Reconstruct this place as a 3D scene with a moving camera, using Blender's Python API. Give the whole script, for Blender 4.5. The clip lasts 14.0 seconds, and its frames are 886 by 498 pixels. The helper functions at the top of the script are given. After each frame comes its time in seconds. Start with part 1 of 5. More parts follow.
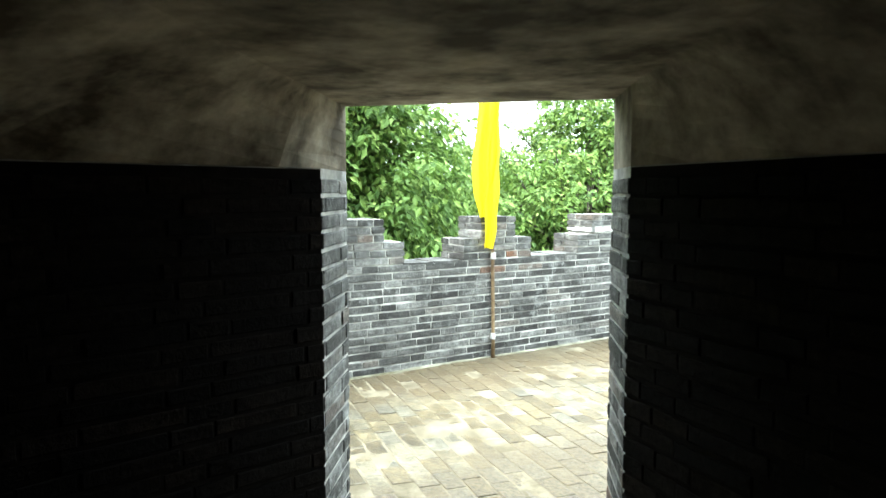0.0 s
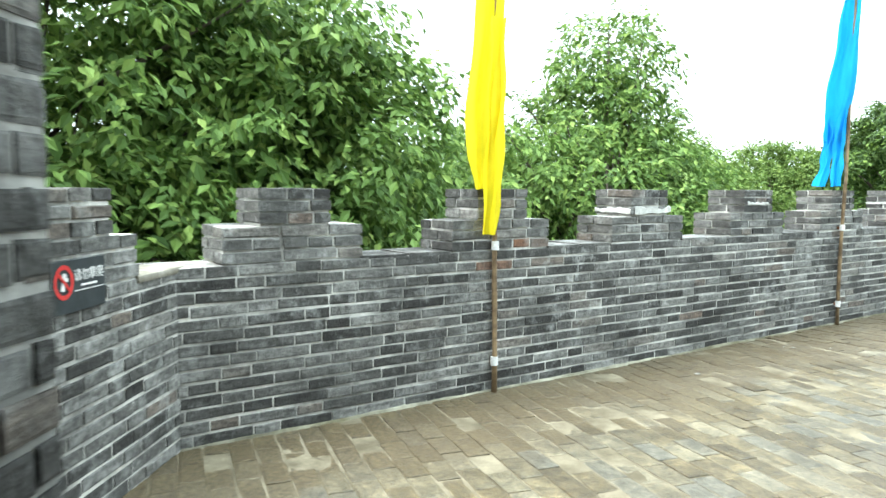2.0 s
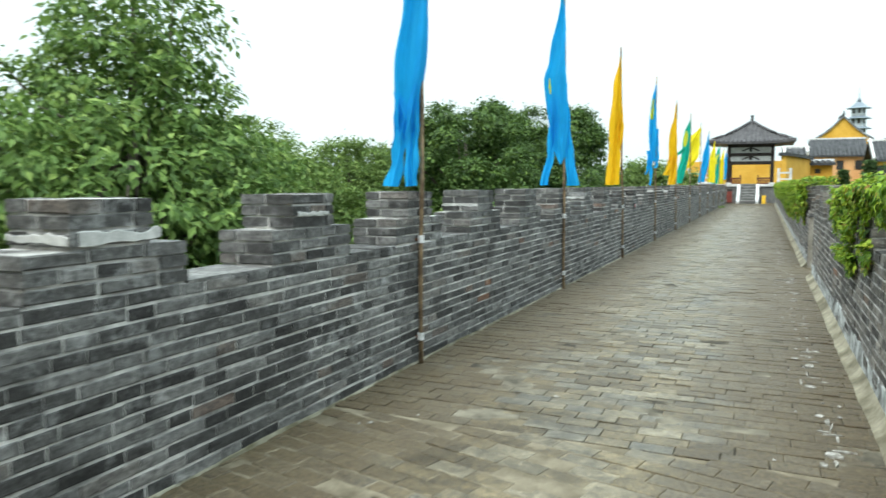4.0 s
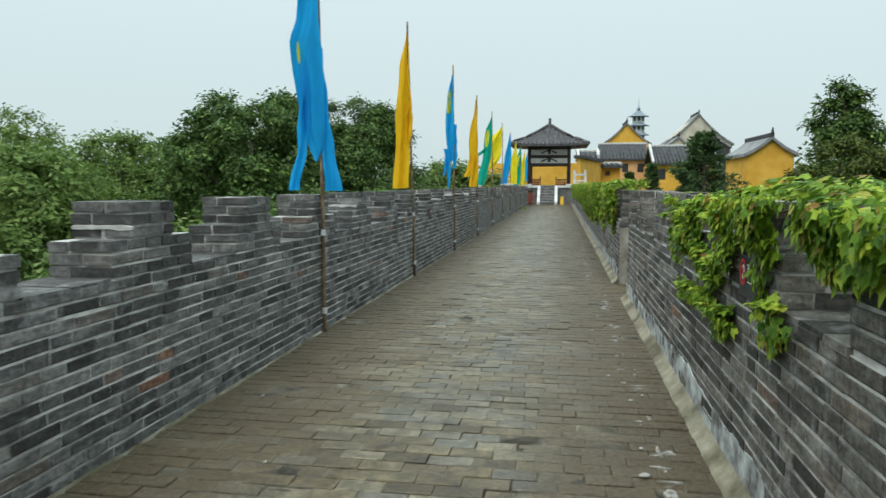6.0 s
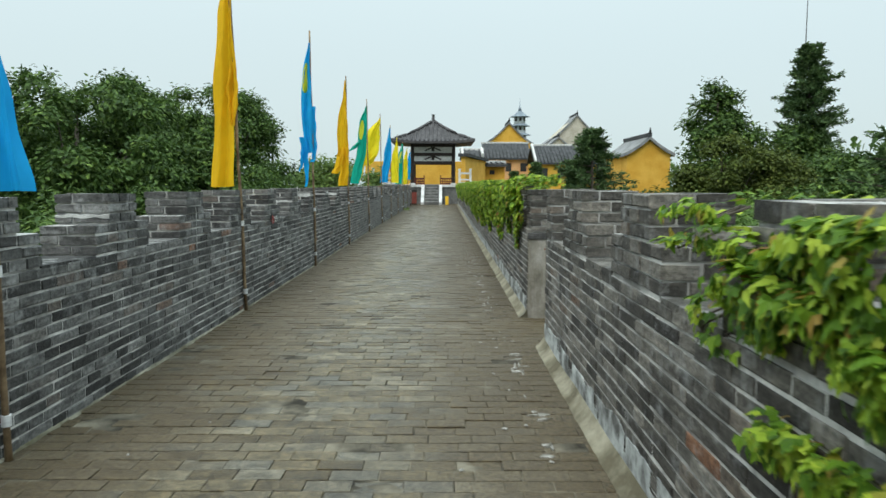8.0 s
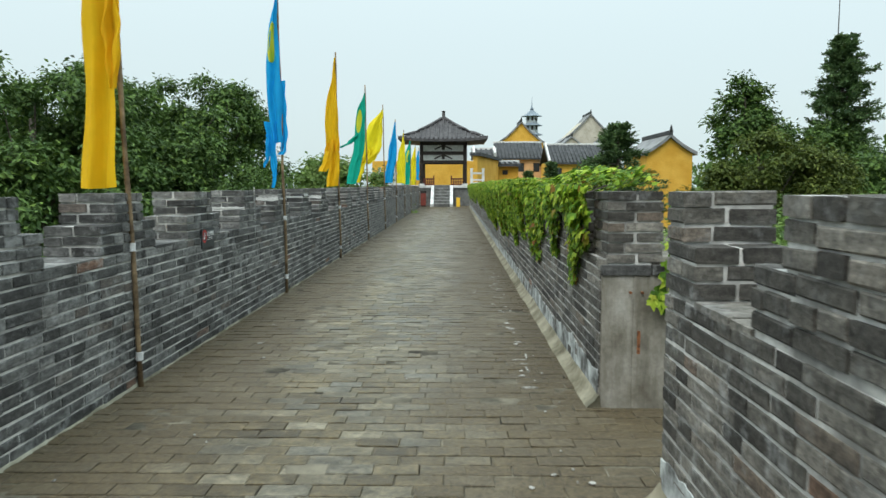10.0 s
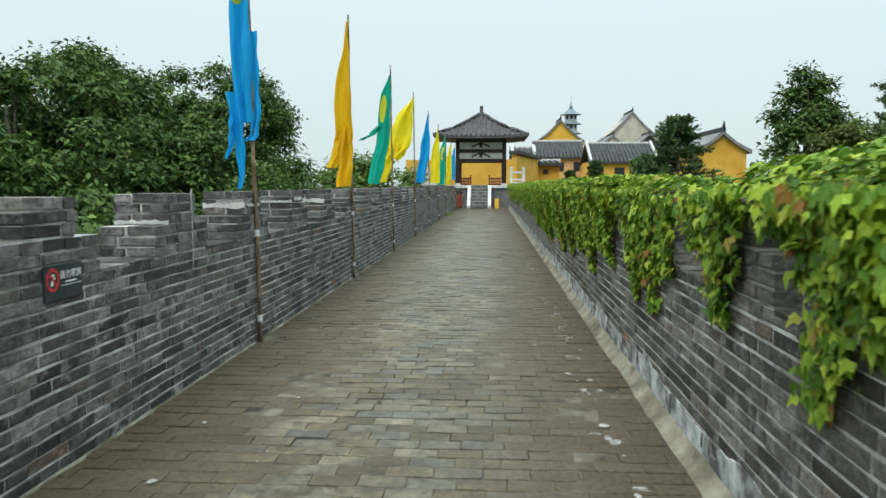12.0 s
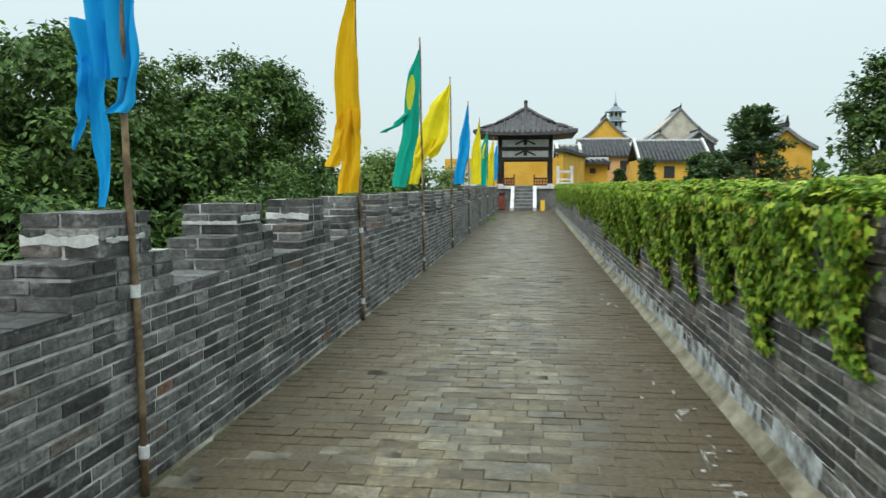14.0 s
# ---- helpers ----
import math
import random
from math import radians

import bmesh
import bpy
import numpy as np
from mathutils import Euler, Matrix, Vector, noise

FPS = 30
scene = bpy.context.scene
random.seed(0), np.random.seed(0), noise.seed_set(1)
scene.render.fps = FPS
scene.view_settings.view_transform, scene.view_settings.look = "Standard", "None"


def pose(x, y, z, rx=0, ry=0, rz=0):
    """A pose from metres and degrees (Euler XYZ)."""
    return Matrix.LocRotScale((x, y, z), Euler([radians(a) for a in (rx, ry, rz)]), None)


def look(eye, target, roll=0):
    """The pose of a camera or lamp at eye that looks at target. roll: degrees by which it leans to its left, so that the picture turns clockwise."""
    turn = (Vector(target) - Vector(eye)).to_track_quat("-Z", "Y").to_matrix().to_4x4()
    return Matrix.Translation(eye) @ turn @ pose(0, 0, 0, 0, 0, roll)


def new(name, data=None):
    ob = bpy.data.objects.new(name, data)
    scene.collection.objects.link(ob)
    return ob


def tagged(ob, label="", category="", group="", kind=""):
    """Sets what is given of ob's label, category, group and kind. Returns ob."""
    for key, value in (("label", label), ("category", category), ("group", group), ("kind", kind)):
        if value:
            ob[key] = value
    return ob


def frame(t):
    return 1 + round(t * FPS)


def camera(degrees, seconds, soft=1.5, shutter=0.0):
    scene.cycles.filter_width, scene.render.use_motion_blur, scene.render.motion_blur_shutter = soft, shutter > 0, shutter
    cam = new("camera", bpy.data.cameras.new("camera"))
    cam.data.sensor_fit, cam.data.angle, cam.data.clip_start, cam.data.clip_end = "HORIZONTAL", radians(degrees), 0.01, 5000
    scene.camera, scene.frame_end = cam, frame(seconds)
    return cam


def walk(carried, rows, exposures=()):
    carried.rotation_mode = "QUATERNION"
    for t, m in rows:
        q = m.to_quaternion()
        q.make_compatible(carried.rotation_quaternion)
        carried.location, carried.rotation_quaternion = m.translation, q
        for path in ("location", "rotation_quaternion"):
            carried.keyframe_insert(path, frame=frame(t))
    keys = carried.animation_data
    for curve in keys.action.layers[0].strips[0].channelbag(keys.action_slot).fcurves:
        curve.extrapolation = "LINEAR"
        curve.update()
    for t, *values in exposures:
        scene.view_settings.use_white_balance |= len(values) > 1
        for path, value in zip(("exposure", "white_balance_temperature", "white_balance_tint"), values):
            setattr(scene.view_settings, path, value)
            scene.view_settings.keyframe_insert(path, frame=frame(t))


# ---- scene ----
cam = camera(63.64, 14.0, shutter=0.3)
# seconds, x, y, z, yaw, pitch, roll
ROWS = [
    (0, 0.012, -0.149, 1.486, 56.23, -4.42, 0.04),
    (0.5, -0.255, 0.030, 1.377, 56.99, -4.36, 0.01),
    (1, -0.643, 0.278, 1.313, 57.19, -4.39, 0.24),
    (1.2, -0.815, 0.392, 1.298, 56.89, -4.47, 0.19),
    (1.5, -1.083, 0.614, 1.291, 56.49, -4.65, 0.24),
    (2, -1.572, 1.039, 1.280, 55.97, -4.81, 0.23),
    (2.5, -1.926, 1.465, 1.271, 51.80, -4.85, 0.03),
    (3, -2.273, 2.013, 1.277, 46.04, -5.02, -0.06),
    (3.5, -2.529, 2.544, 1.299, 33.63, -5.03, -0.25),
    (4, -2.751, 3.220, 1.332, 24.21, -5.17, -0.12),
    (4.2, -2.816, 3.530, 1.352, 21.59, -5.27, -0.19),
    (6.3, -2.955, 6.252, 1.374, 6.83, -5.14, 0.07),
    (6.5, -2.982, 6.562, 1.375, 4.97, -5.14, 0.04),
    (7, -2.955, 7.294, 1.376, 2.22, -5.16, 0.04),
    (7.5, -2.954, 8.028, 1.367, -0.75, -5.18, 0.01),
    (8, -2.935, 8.762, 1.349, 0.14, -5.20, 0.09),
    (8.2, -2.940, 9.036, 1.339, 0.96, -5.21, -0.08),
    (10.3, -2.976, 12.136, 1.335, 1.02, -5.13, -0.04),
    (10.5, -2.990, 12.424, 1.340, 1.20, -5.19, 0.05),
    (11, -3.020, 13.149, 1.346, 2.72, -5.15, 0.06),
    (11.5, -3.072, 13.843, 1.330, 2.70, -5.15, 0.14),
    (12, -3.097, 14.590, 1.337, 3.88, -5.14, 0.02),
    (12.5, -3.135, 15.314, 1.367, 4.01, -5.12, 0.02),
    (13, -3.212, 16.116, 1.357, 4.79, -5.14, 0.02),
    (13.5, -3.281, 16.836, 1.378, 4.93, -5.17, 0.01),
    (14, -3.341, 17.569, 1.394, 7.13, -5.16, -0.19),
]
EXPOSURES = [(0.0, 2.5), (0.9, 2.45), (1.5, 2.0), (2.0, 1.7), (2.6, 1.32), (3.2, 1.05), (4.2, 0.52), (6.3, -0.04), (8.2, 0.03), (10.3, 0.1), (14.0, 0.08)]
walk(cam, [(t, pose(x, y, z, 90 + pitch, 0, yaw) @ pose(0, 0, 0, 0, 0, roll)) for t, x, y, z, yaw, pitch, roll in ROWS], EXPOSURES)

# ---- world and sun: a bright overcast day ----
world = bpy.data.worlds.new("overcast_sky")
scene.world = world
world.use_nodes = True
wn, wl = world.node_tree.nodes, world.node_tree.links
wn.clear()
sky = wn.new("ShaderNodeTexSky")
sky.sky_type, sky.sun_disc = "NISHITA", False
sky.sun_elevation, sky.sun_rotation = radians(58), radians(210)
sky.air_density, sky.dust_density, sky.ozone_density = 1.0, 4.0, 1.0
bg_sky = wn.new("ShaderNodeBackground")
bg_sky.inputs["Strength"].default_value = 0.02
wl.new(sky.outputs[0], bg_sky.inputs["Color"])
bg_cloud = wn.new("ShaderNodeBackground")
bg_cloud.inputs["Color"].default_value = (0.655, 0.785, 0.80, 1)
# an overcast dome is about three times as bright overhead as at the horizon
geo = wn.new("ShaderNodeTexCoord")
sep = wn.new("ShaderNodeSeparateXYZ")
wl.new(geo.outputs["Generated"], sep.inputs[0])
grad = wn.new("ShaderNodeMapRange")
grad.inputs["From Min"].default_value, grad.inputs["From Max"].default_value = 0.0, 1.0
grad.inputs["To Min"].default_value, grad.inputs["To Max"].default_value = 0.93, 3.6
rise = wn.new("ShaderNodeMath")
rise.operation, rise.use_clamp = "POWER", True
rise.inputs[1].default_value = 2.4
wl.new(sep.outputs["Z"], rise.inputs[0])
wl.new(rise.outputs[0], grad.inputs["Value"])
wl.new(grad.outputs[0], bg_cloud.inputs["Strength"])
add = wn.new("ShaderNodeAddShader")
w_out = wn.new("ShaderNodeOutputWorld")
wl.new(bg_sky.outputs[0], add.inputs[0])
wl.new(bg_cloud.outputs[0], add.inputs[1])
wl.new(add.outputs[0], w_out.inputs["Surface"])
sun = new("sun", bpy.data.lights.new("sun", "SUN"))
sun.data.energy, sun.data.angle, sun.data.color = 1.5, radians(40), (1.0, 0.96, 0.9)
sun.matrix_world = look((-20, -40, 60), (0, 0, 0))


# ---- materials ----
def material(name):
    m = bpy.data.materials.new(name)
    m.use_nodes = True
    n, l = m.node_tree.nodes, m.node_tree.links
    b = n["Principled BSDF"]
    return m, n, l, b


def sock(sockets, ident):
    for s in sockets:
        if s.identifier == ident:
            return s


def noise_tex(n, l, vec, scale, detail=4.0, rough=0.6):
    t = n.new("ShaderNodeTexNoise")
    t.inputs["Scale"].default_value, t.inputs["Detail"].default_value, t.inputs["Roughness"].default_value = scale, detail, rough
    if vec is not None:
        l.new(vec, t.inputs["Vector"])
    return t.outputs["Fac"]


def ramp(n, l, fac, stops):
    r = n.new("ShaderNodeValToRGB")
    while len(r.color_ramp.elements) < len(stops):
        r.color_ramp.elements.new(0.5)
    for e, (p, c) in zip(r.color_ramp.elements, stops):
        e.position, e.color = p, (*c, 1) if len(c) == 3 else c
    l.new(fac, r.inputs[0])
    return r.outputs[0]


def mix(n, l, fac, a, b, blend="MIX"):
    m = n.new("ShaderNodeMix")
    m.data_type, m.blend_type = "RGBA", blend
    for ident, v in (("Factor_Float", fac), ("A_Color", a), ("B_Color", b)):
        s = sock(m.inputs, ident)
        if isinstance(v, (int, float)):
            s.default_value = v
        elif isinstance(v, tuple):
            s.default_value = (*v, 1)
        else:
            l.new(v, s)
    return sock(m.outputs, "Result_Color")


def maths(n, l, op, a, b=0.0):
    m = n.new("ShaderNodeMath")
    m.operation = op
    for i, v in enumerate((a, b)):
        if isinstance(v, (int, float)):
            m.inputs[i].default_value = v
        else:
            l.new(v, m.inputs[i])
    return m.outputs[0]


def position(n):
    return n.new("ShaderNodeNewGeometry").outputs["Position"]


def bump(n, l, b, height, strength, distance=0.01):
    k = n.new("ShaderNodeBump")
    k.inputs["Strength"].default_value, k.inputs["Distance"].default_value = strength, distance
    l.new(height, k.inputs["Height"])
    l.new(k.outputs[0], b.inputs["Normal"])


GREY_BRICKS = ((0.0, (0.032, 0.031, 0.030)), (0.22, (0.060, 0.059, 0.057)), (0.5, (0.104, 0.103, 0.099)), (0.75, (0.155, 0.153, 0.148)),
               (0.92, (0.21, 0.208, 0.20)), (0.975, (0.135, 0.115, 0.10)), (0.993, (0.14, 0.115, 0.10)), (1.0, (0.22, 0.11, 0.065)))


def brick_material(name, joined, stops=GREY_BRICKS, bloom=0.85, rough=0.85, bloom_colour=(0.42, 0.425, 0.42), streak=(1.0, 1.0, 4.0), soil=False, spec=0.4):
    """Old grey clay brick: a tone for each brick, streaks, pale bloom, pits."""
    m, n, l, b = material(name)
    p = position(n)
    rnd = n.new("ShaderNodeNewGeometry").outputs["Random Per Island"] if joined else n.new("ShaderNodeObjectInfo").outputs["Random"]
    tone = ramp(n, l, rnd, stops)
    fine = noise_tex(n, l, p, 38, 6, 0.7)
    stretch = n.new("ShaderNodeVectorMath")
    stretch.operation = "MULTIPLY"
    stretch.inputs[1].default_value = streak
    l.new(p, stretch.inputs[0])
    smear = noise_tex(n, l, stretch.outputs[0], 7.0, 6, 0.72)
    tone = mix(n, l, 0.85, tone, ramp(n, l, smear, ((0.34, (0.42, 0.42, 0.42)), (0.5, (0.92, 0.92, 0.92)), (0.66, (1.6, 1.6, 1.6)))), "MULTIPLY")
    tone = mix(n, l, 0.75, tone, ramp(n, l, fine, ((0.36, (0.32, 0.32, 0.32)), (0.50, (0.92, 0.92, 0.92)), (0.64, (1.35, 1.35, 1.35)))), "MULTIPLY")
    mid = noise_tex(n, l, p, 8.0, 6, 0.72)
    big = noise_tex(n, l, p, 0.7, 3, 0.5)
    patch = maths(n, l, "MULTIPLY", ramp(n, l, mid, ((0.52, (0, 0, 0)), (0.72, (1, 1, 1)))), ramp(n, l, big, ((0.32, (0, 0, 0)), (0.6, (1, 1, 1)))))
    tone = mix(n, l, maths(n, l, "MULTIPLY", patch, bloom), tone, bloom_colour)
    dark = ramp(n, l, noise_tex(n, l, p, 1.6, 4, 0.6), ((0.3, (0.5, 0.5, 0.5)), (0.6, (1, 1, 1))))
    tone = mix(n, l, 0.6, tone, dark, "MULTIPLY")
    if soil:
        # grime and dry patches half a metre across that ignore the joints
        blot = noise_tex(n, l, p, 2.6, 6, 0.7)
        tone = mix(n, l, 0.6, tone, ramp(n, l, blot, ((0.36, (0.50, 0.47, 0.42)), (0.5, (0.95, 0.94, 0.92)), (0.62, (1.30, 1.30, 1.30)))), "MULTIPLY")
        # brown soil and moss washed across the walk from both sides, in ragged drifts
        split = n.new("ShaderNodeSeparateXYZ")
        l.new(p, split.inputs[0])
        off = maths(n, l, "ABSOLUTE", maths(n, l, "ADD", split.outputs["X"], 3.65))
        drift = maths(n, l, "ADD", off, maths(n, l, "MULTIPLY", noise_tex(n, l, p, 1.4, 5, 0.65), 1.6))
        drift = ramp(n, l, maths(n, l, "MULTIPLY", drift, 0.44), ((0.50, (0, 0, 0)), (0.72, (1, 1, 1))))
        tone = mix(n, l, maths(n, l, "MULTIPLY", drift, 0.8), tone, ramp(n, l, fine, ((0.35, (0.034, 0.024, 0.012)), (0.65, (0.118, 0.088, 0.048)))))
    l.new(tone, b.inputs["Base Color"])
    gloss = maths(n, l, "ADD", maths(n, l, "MULTIPLY", mid, 0.35), rough - 0.17)
    if soil:
        gloss = maths(n, l, "ADD", gloss, maths(n, l, "MULTIPLY", drift, 0.2))
    l.new(gloss, b.inputs["Roughness"])
    b.inputs["Specular IOR Level"].default_value = spec
    bump(n, l, b, maths(n, l, "ADD", fine, maths(n, l, "MULTIPLY", mid, 1.5)), 0.8, 0.008)
    return m


def plain_material(name, dark, light, scale=6.0, rough=0.8, relief=0.3, fine=60.0, metal=0.0, spec=0.3):
    """A two-tone surface with large stains and a fine grain."""
    m, n, l, b = material(name)
    p = position(n)
    a, f = noise_tex(n, l, p, scale, 5, 0.6), noise_tex(n, l, p, fine, 4, 0.7)
    c = ramp(n, l, a, ((0.37, dark), (0.63, light)))
    c = mix(n, l, 0.5, c, ramp(n, l, f, ((0.36, (0.62, 0.62, 0.62)), (0.62, (1.0, 1.0, 1.0)))), "MULTIPLY")
    l.new(c, b.inputs["Base Color"])
    b.inputs["Roughness"].default_value, b.inputs["Metallic"].default_value = rough, metal
    b.inputs["Specular IOR Level"].default_value = spec
    bump(n, l, b, maths(n, l, "ADD", a, f), relief, 0.004)
    return m


def leaf_material(name, stops, gloss=0.45, through_light=0.35):
    """Leaves: a tone for each leaf, some light through the blade."""
    m, n, l, b = material(name)
    rnd = n.new("ShaderNodeNewGeometry").outputs["Random Per Island"]
    p = position(n)
    c = ramp(n, l, rnd, stops)
    c = mix(n, l, 0.6, c, ramp(n, l, noise_tex(n, l, p, 0.9, 3, 0.6), ((0.3, (0.55, 0.6, 0.5)), (0.7, (1.1, 1.1, 1.0)))), "MULTIPLY")
    l.new(c, b.inputs["Base Color"])
    b.inputs["Roughness"].default_value = gloss + 0.1
    b.inputs["Specular IOR Level"].default_value = 0.2
    t = n.new("ShaderNodeBsdfTranslucent")
    l.new(c, t.inputs["Color"])
    s = n.new("ShaderNodeMixShader")
    s.inputs[0].default_value = through_light
    l.new(b.outputs[0], s.inputs[1])
    l.new(t.outputs[0], s.inputs[2])
    l.new(s.outputs[0], n["Material Output"].inputs["Surface"])
    return m


def cloth_material(name, colour):
    m, n, l, b = material(name)
    p = position(n)
    c = mix(n, l, 0.5, colour, ramp(n, l, noise_tex(n, l, p, 4.0, 4, 0.6), ((0.3, (0.7, 0.7, 0.7)), (0.7, (1, 1, 1)))), "MULTIPLY")
    l.new(c, b.inputs["Base Color"])
    b.inputs["Roughness"].default_value = 0.75
    b.inputs["Specular IOR Level"].default_value = 0.2
    t = n.new("ShaderNodeBsdfTranslucent")
    l.new(c, t.inputs["Color"])
    s = n.new("ShaderNodeMixShader")
    s.inputs[0].default_value = 0.45
    l.new(b.outputs[0], s.inputs[1])
    l.new(t.outputs[0], s.inputs[2])
    l.new(s.outputs[0], n["Material Output"].inputs["Surface"])
    bump(n, l, b, noise_tex(n, l, p, 220.0, 2, 0.5), 0.15, 0.002)
    return m


BRICK = brick_material("grey_brick", False)
BRICK_JOINED = brick_material("grey_brick_joined", True)
WARM_BRICKS = tuple((p, (r * 1.07, g, b * 0.90)) for p, (r, g, b) in GREY_BRICKS)
BRICK_WARM = brick_material("brownish_grey_brick", False, WARM_BRICKS, 0.7)
BRICK_WARM_JOINED = brick_material("brownish_grey_brick_joined", True, WARM_BRICKS, 0.7)
PAVER_TONES = ((0.0, (0.076, 0.057, 0.029)), (0.25, (0.120, 0.092, 0.048)), (0.5, (0.148, 0.118, 0.066)), (0.7, (0.128, 0.119, 0.094)), (0.85, (0.170, 0.144, 0.092)), (1.0, (0.210, 0.182, 0.125)))
PAVER = brick_material("paving_brick", False, PAVER_TONES, 0.25, 0.33, (0.27, 0.24, 0.17), (1.6, 1.6, 1.0), True, 0.42)
PAVER_JOINED = brick_material("paving_brick_joined", True, PAVER_TONES, 0.25, 0.33, (0.27, 0.24, 0.17), (1.6, 1.6, 1.0), True, 0.42)
MORTAR = plain_material("lime_mortar", (0.20, 0.196, 0.185), (0.66, 0.65, 0.62), 3.5, 0.95, 0.6, 30.0)
SOIL_JOINT = plain_material("earth_joint", (0.022, 0.019, 0.013), (0.20, 0.18, 0.135), 3.5, 0.95, 0.5)


def stained_render(name):
    """Old cement render: rain streaks running down, brown stains, pale scrapes."""
    m, n, l, b = material(name)
    p = position(n)
    stretch = n.new("ShaderNodeVectorMath")
    stretch.operation = "MULTIPLY"
    stretch.inputs[1].default_value = (1.0, 1.0, 0.16)
    l.new(p, stretch.inputs[0])
    run, blot, fine = noise_tex(n, l, stretch.outputs[0], 6.0, 5, 0.6), noise_tex(n, l, p, 2.4, 5, 0.65), noise_tex(n, l, p, 45.0, 5, 0.7)
    c = ramp(n, l, blot, ((0.36, (0.15, 0.135, 0.105)), (0.5, (0.26, 0.245, 0.21)), (0.64, (0.36, 0.345, 0.31))))
    c = mix(n, l, 0.8, c, ramp(n, l, run, ((0.36, (0.45, 0.42, 0.36)), (0.52, (0.95, 0.94, 0.92)), (0.66, (1.2, 1.2, 1.2)))), "MULTIPLY")
    c = mix(n, l, 0.5, c, ramp(n, l, fine, ((0.36, (0.6, 0.6, 0.6)), (0.62, (1.0, 1.0, 1.0)))), "MULTIPLY")
    l.new(c, b.inputs["Base Color"])
    b.inputs["Roughness"].default_value = 0.85
    bump(n, l, b, maths(n, l, "ADD", blot, fine), 0.4, 0.005)
    return m


CONCRETE = stained_render("stained_cement_render")
WHITEWASH = plain_material("worn_whitewash", (0.11, 0.11, 0.105), (0.56, 0.59, 0.58), 6.5, 0.9, 0.4, 20.0)
KERB = plain_material("mossy_cement_kerb", (0.12, 0.105, 0.068), (0.34, 0.315, 0.235), 3.0, 0.9, 0.4, 22.0)
CEILING = plain_material("sooty_concrete", (0.085, 0.066, 0.042), (0.52, 0.45, 0.345), 3.4, 0.9, 0.4, 18.0)
BAMBOO = plain_material("weathered_bamboo", (0.10, 0.065, 0.035), (0.30, 0.21, 0.12), 7.0, 0.6, 0.3, 90.0)
CLIP = plain_material("white_plastic_clip", (0.62, 0.62, 0.62), (0.78, 0.78, 0.78), 20.0, 0.5, 0.05)
RUST = plain_material("rusty_iron", (0.12, 0.045, 0.02), (0.30, 0.12, 0.05), 30.0, 0.9, 0.4)
# near-black copies of brick and mortar: the passage's shade put into their colour
SHADED_TONES = ((0.0, (0.005, 0.0042, 0.004)), (0.5, (0.009, 0.0072, 0.006)), (1.0, (0.017, 0.012, 0.009)))
SHADED_BRICK = brick_material("shaded_brick_joined", True, SHADED_TONES, 0.0, spec=0.08)
SHADED_MORTAR = plain_material("shaded_mortar", (0.005, 0.0042, 0.004), (0.015, 0.012, 0.010), 9.0, 0.95, 0.4, spec=0.1)
MOSS = plain_material("moss_and_lime", (0.11, 0.10, 0.06), (0.40, 0.385, 0.31), 2.3, 0.95, 0.6, 40.0)
LIME = plain_material("lime_smear", (0.40, 0.40, 0.385), (0.62, 0.62, 0.60), 12.0, 0.9, 0.5, 60.0)


# ---- building helpers ----
def part(name, bm, mat, parent=None, label=""):
    me = bpy.data.meshes.new(name)
    bm.to_mesh(me)
    bm.free()
    ob = new(name, me)
    me.materials.append(mat)
    ob.parent = parent
    return tagged(ob, label) if label else ob


def empty(name, m, label, category, group="", kind=""):
    ob = new(name)
    ob.matrix_world = m
    ob.empty_display_size = 0.2
    return tagged(ob, label, category, group, kind)


def box(bm, x0, x1, y0, y1, z0, z1, bevel=0.0):
    made = bmesh.ops.create_cube(bm, size=1.0)["verts"]
    for v in made:
        v.co = Vector(((x0 + x1) / 2 + v.co.x * (x1 - x0), (y0 + y1) / 2 + v.co.y * (y1 - y0), (z0 + z1) / 2 + v.co.z * (z1 - z0)))
    if bevel:
        edges = {e for v in made for e in v.link_edges}
        bmesh.ops.bevel(bm, geom=list(edges), offset=bevel, segments=2, affect="EDGES", profile=0.6)
    return bm


def boxes(*rows, bevel=0.0):
    bm = bmesh.new()
    for r in rows:
        box(bm, *r, bevel=bevel)
    return bm


def prism(outline, z0, z1):
    """An upright prism over a closed plan outline, given counter-clockwise."""
    bm = bmesh.new()
    low = [bm.verts.new((x, y, z0)) for x, y in outline]
    top = [bm.verts.new((x, y, z1)) for x, y in outline]
    bm.faces.new(list(reversed(low)))
    bm.faces.new(top)
    k = len(outline)
    for i in range(k):
        bm.faces.new((low[i], low[(i + 1) % k], top[(i + 1) % k], top[i]))
    return bm


def tube(bm, points, radii, sides=8):
    """A tapered tube through points."""
    rings = []
    for i, (p, r) in enumerate(zip(points, radii)):
        p = Vector(p)
        d = Vector(points[min(i + 1, len(points) - 1)]) - Vector(points[max(i - 1, 0)])
        d = d.normalized() if d.length > 1e-6 else Vector((0, 0, 1))
        a = d.orthogonal().normalized()
        b = d.cross(a)
        rings.append([bm.verts.new(p + (a * math.cos(2 * math.pi * k / sides) + b * math.sin(2 * math.pi * k / sides)) * r) for k in range(sides)])
    for r0, r1 in zip(rings, rings[1:]):
        for k in range(sides):
            f = bm.faces.new((r0[k], r0[(k + 1) % sides], r1[(k + 1) % sides], r1[k]))
            f.smooth = True
    bm.faces.new(list(reversed(rings[0])))
    bm.faces.new(rings[-1])
    return bm


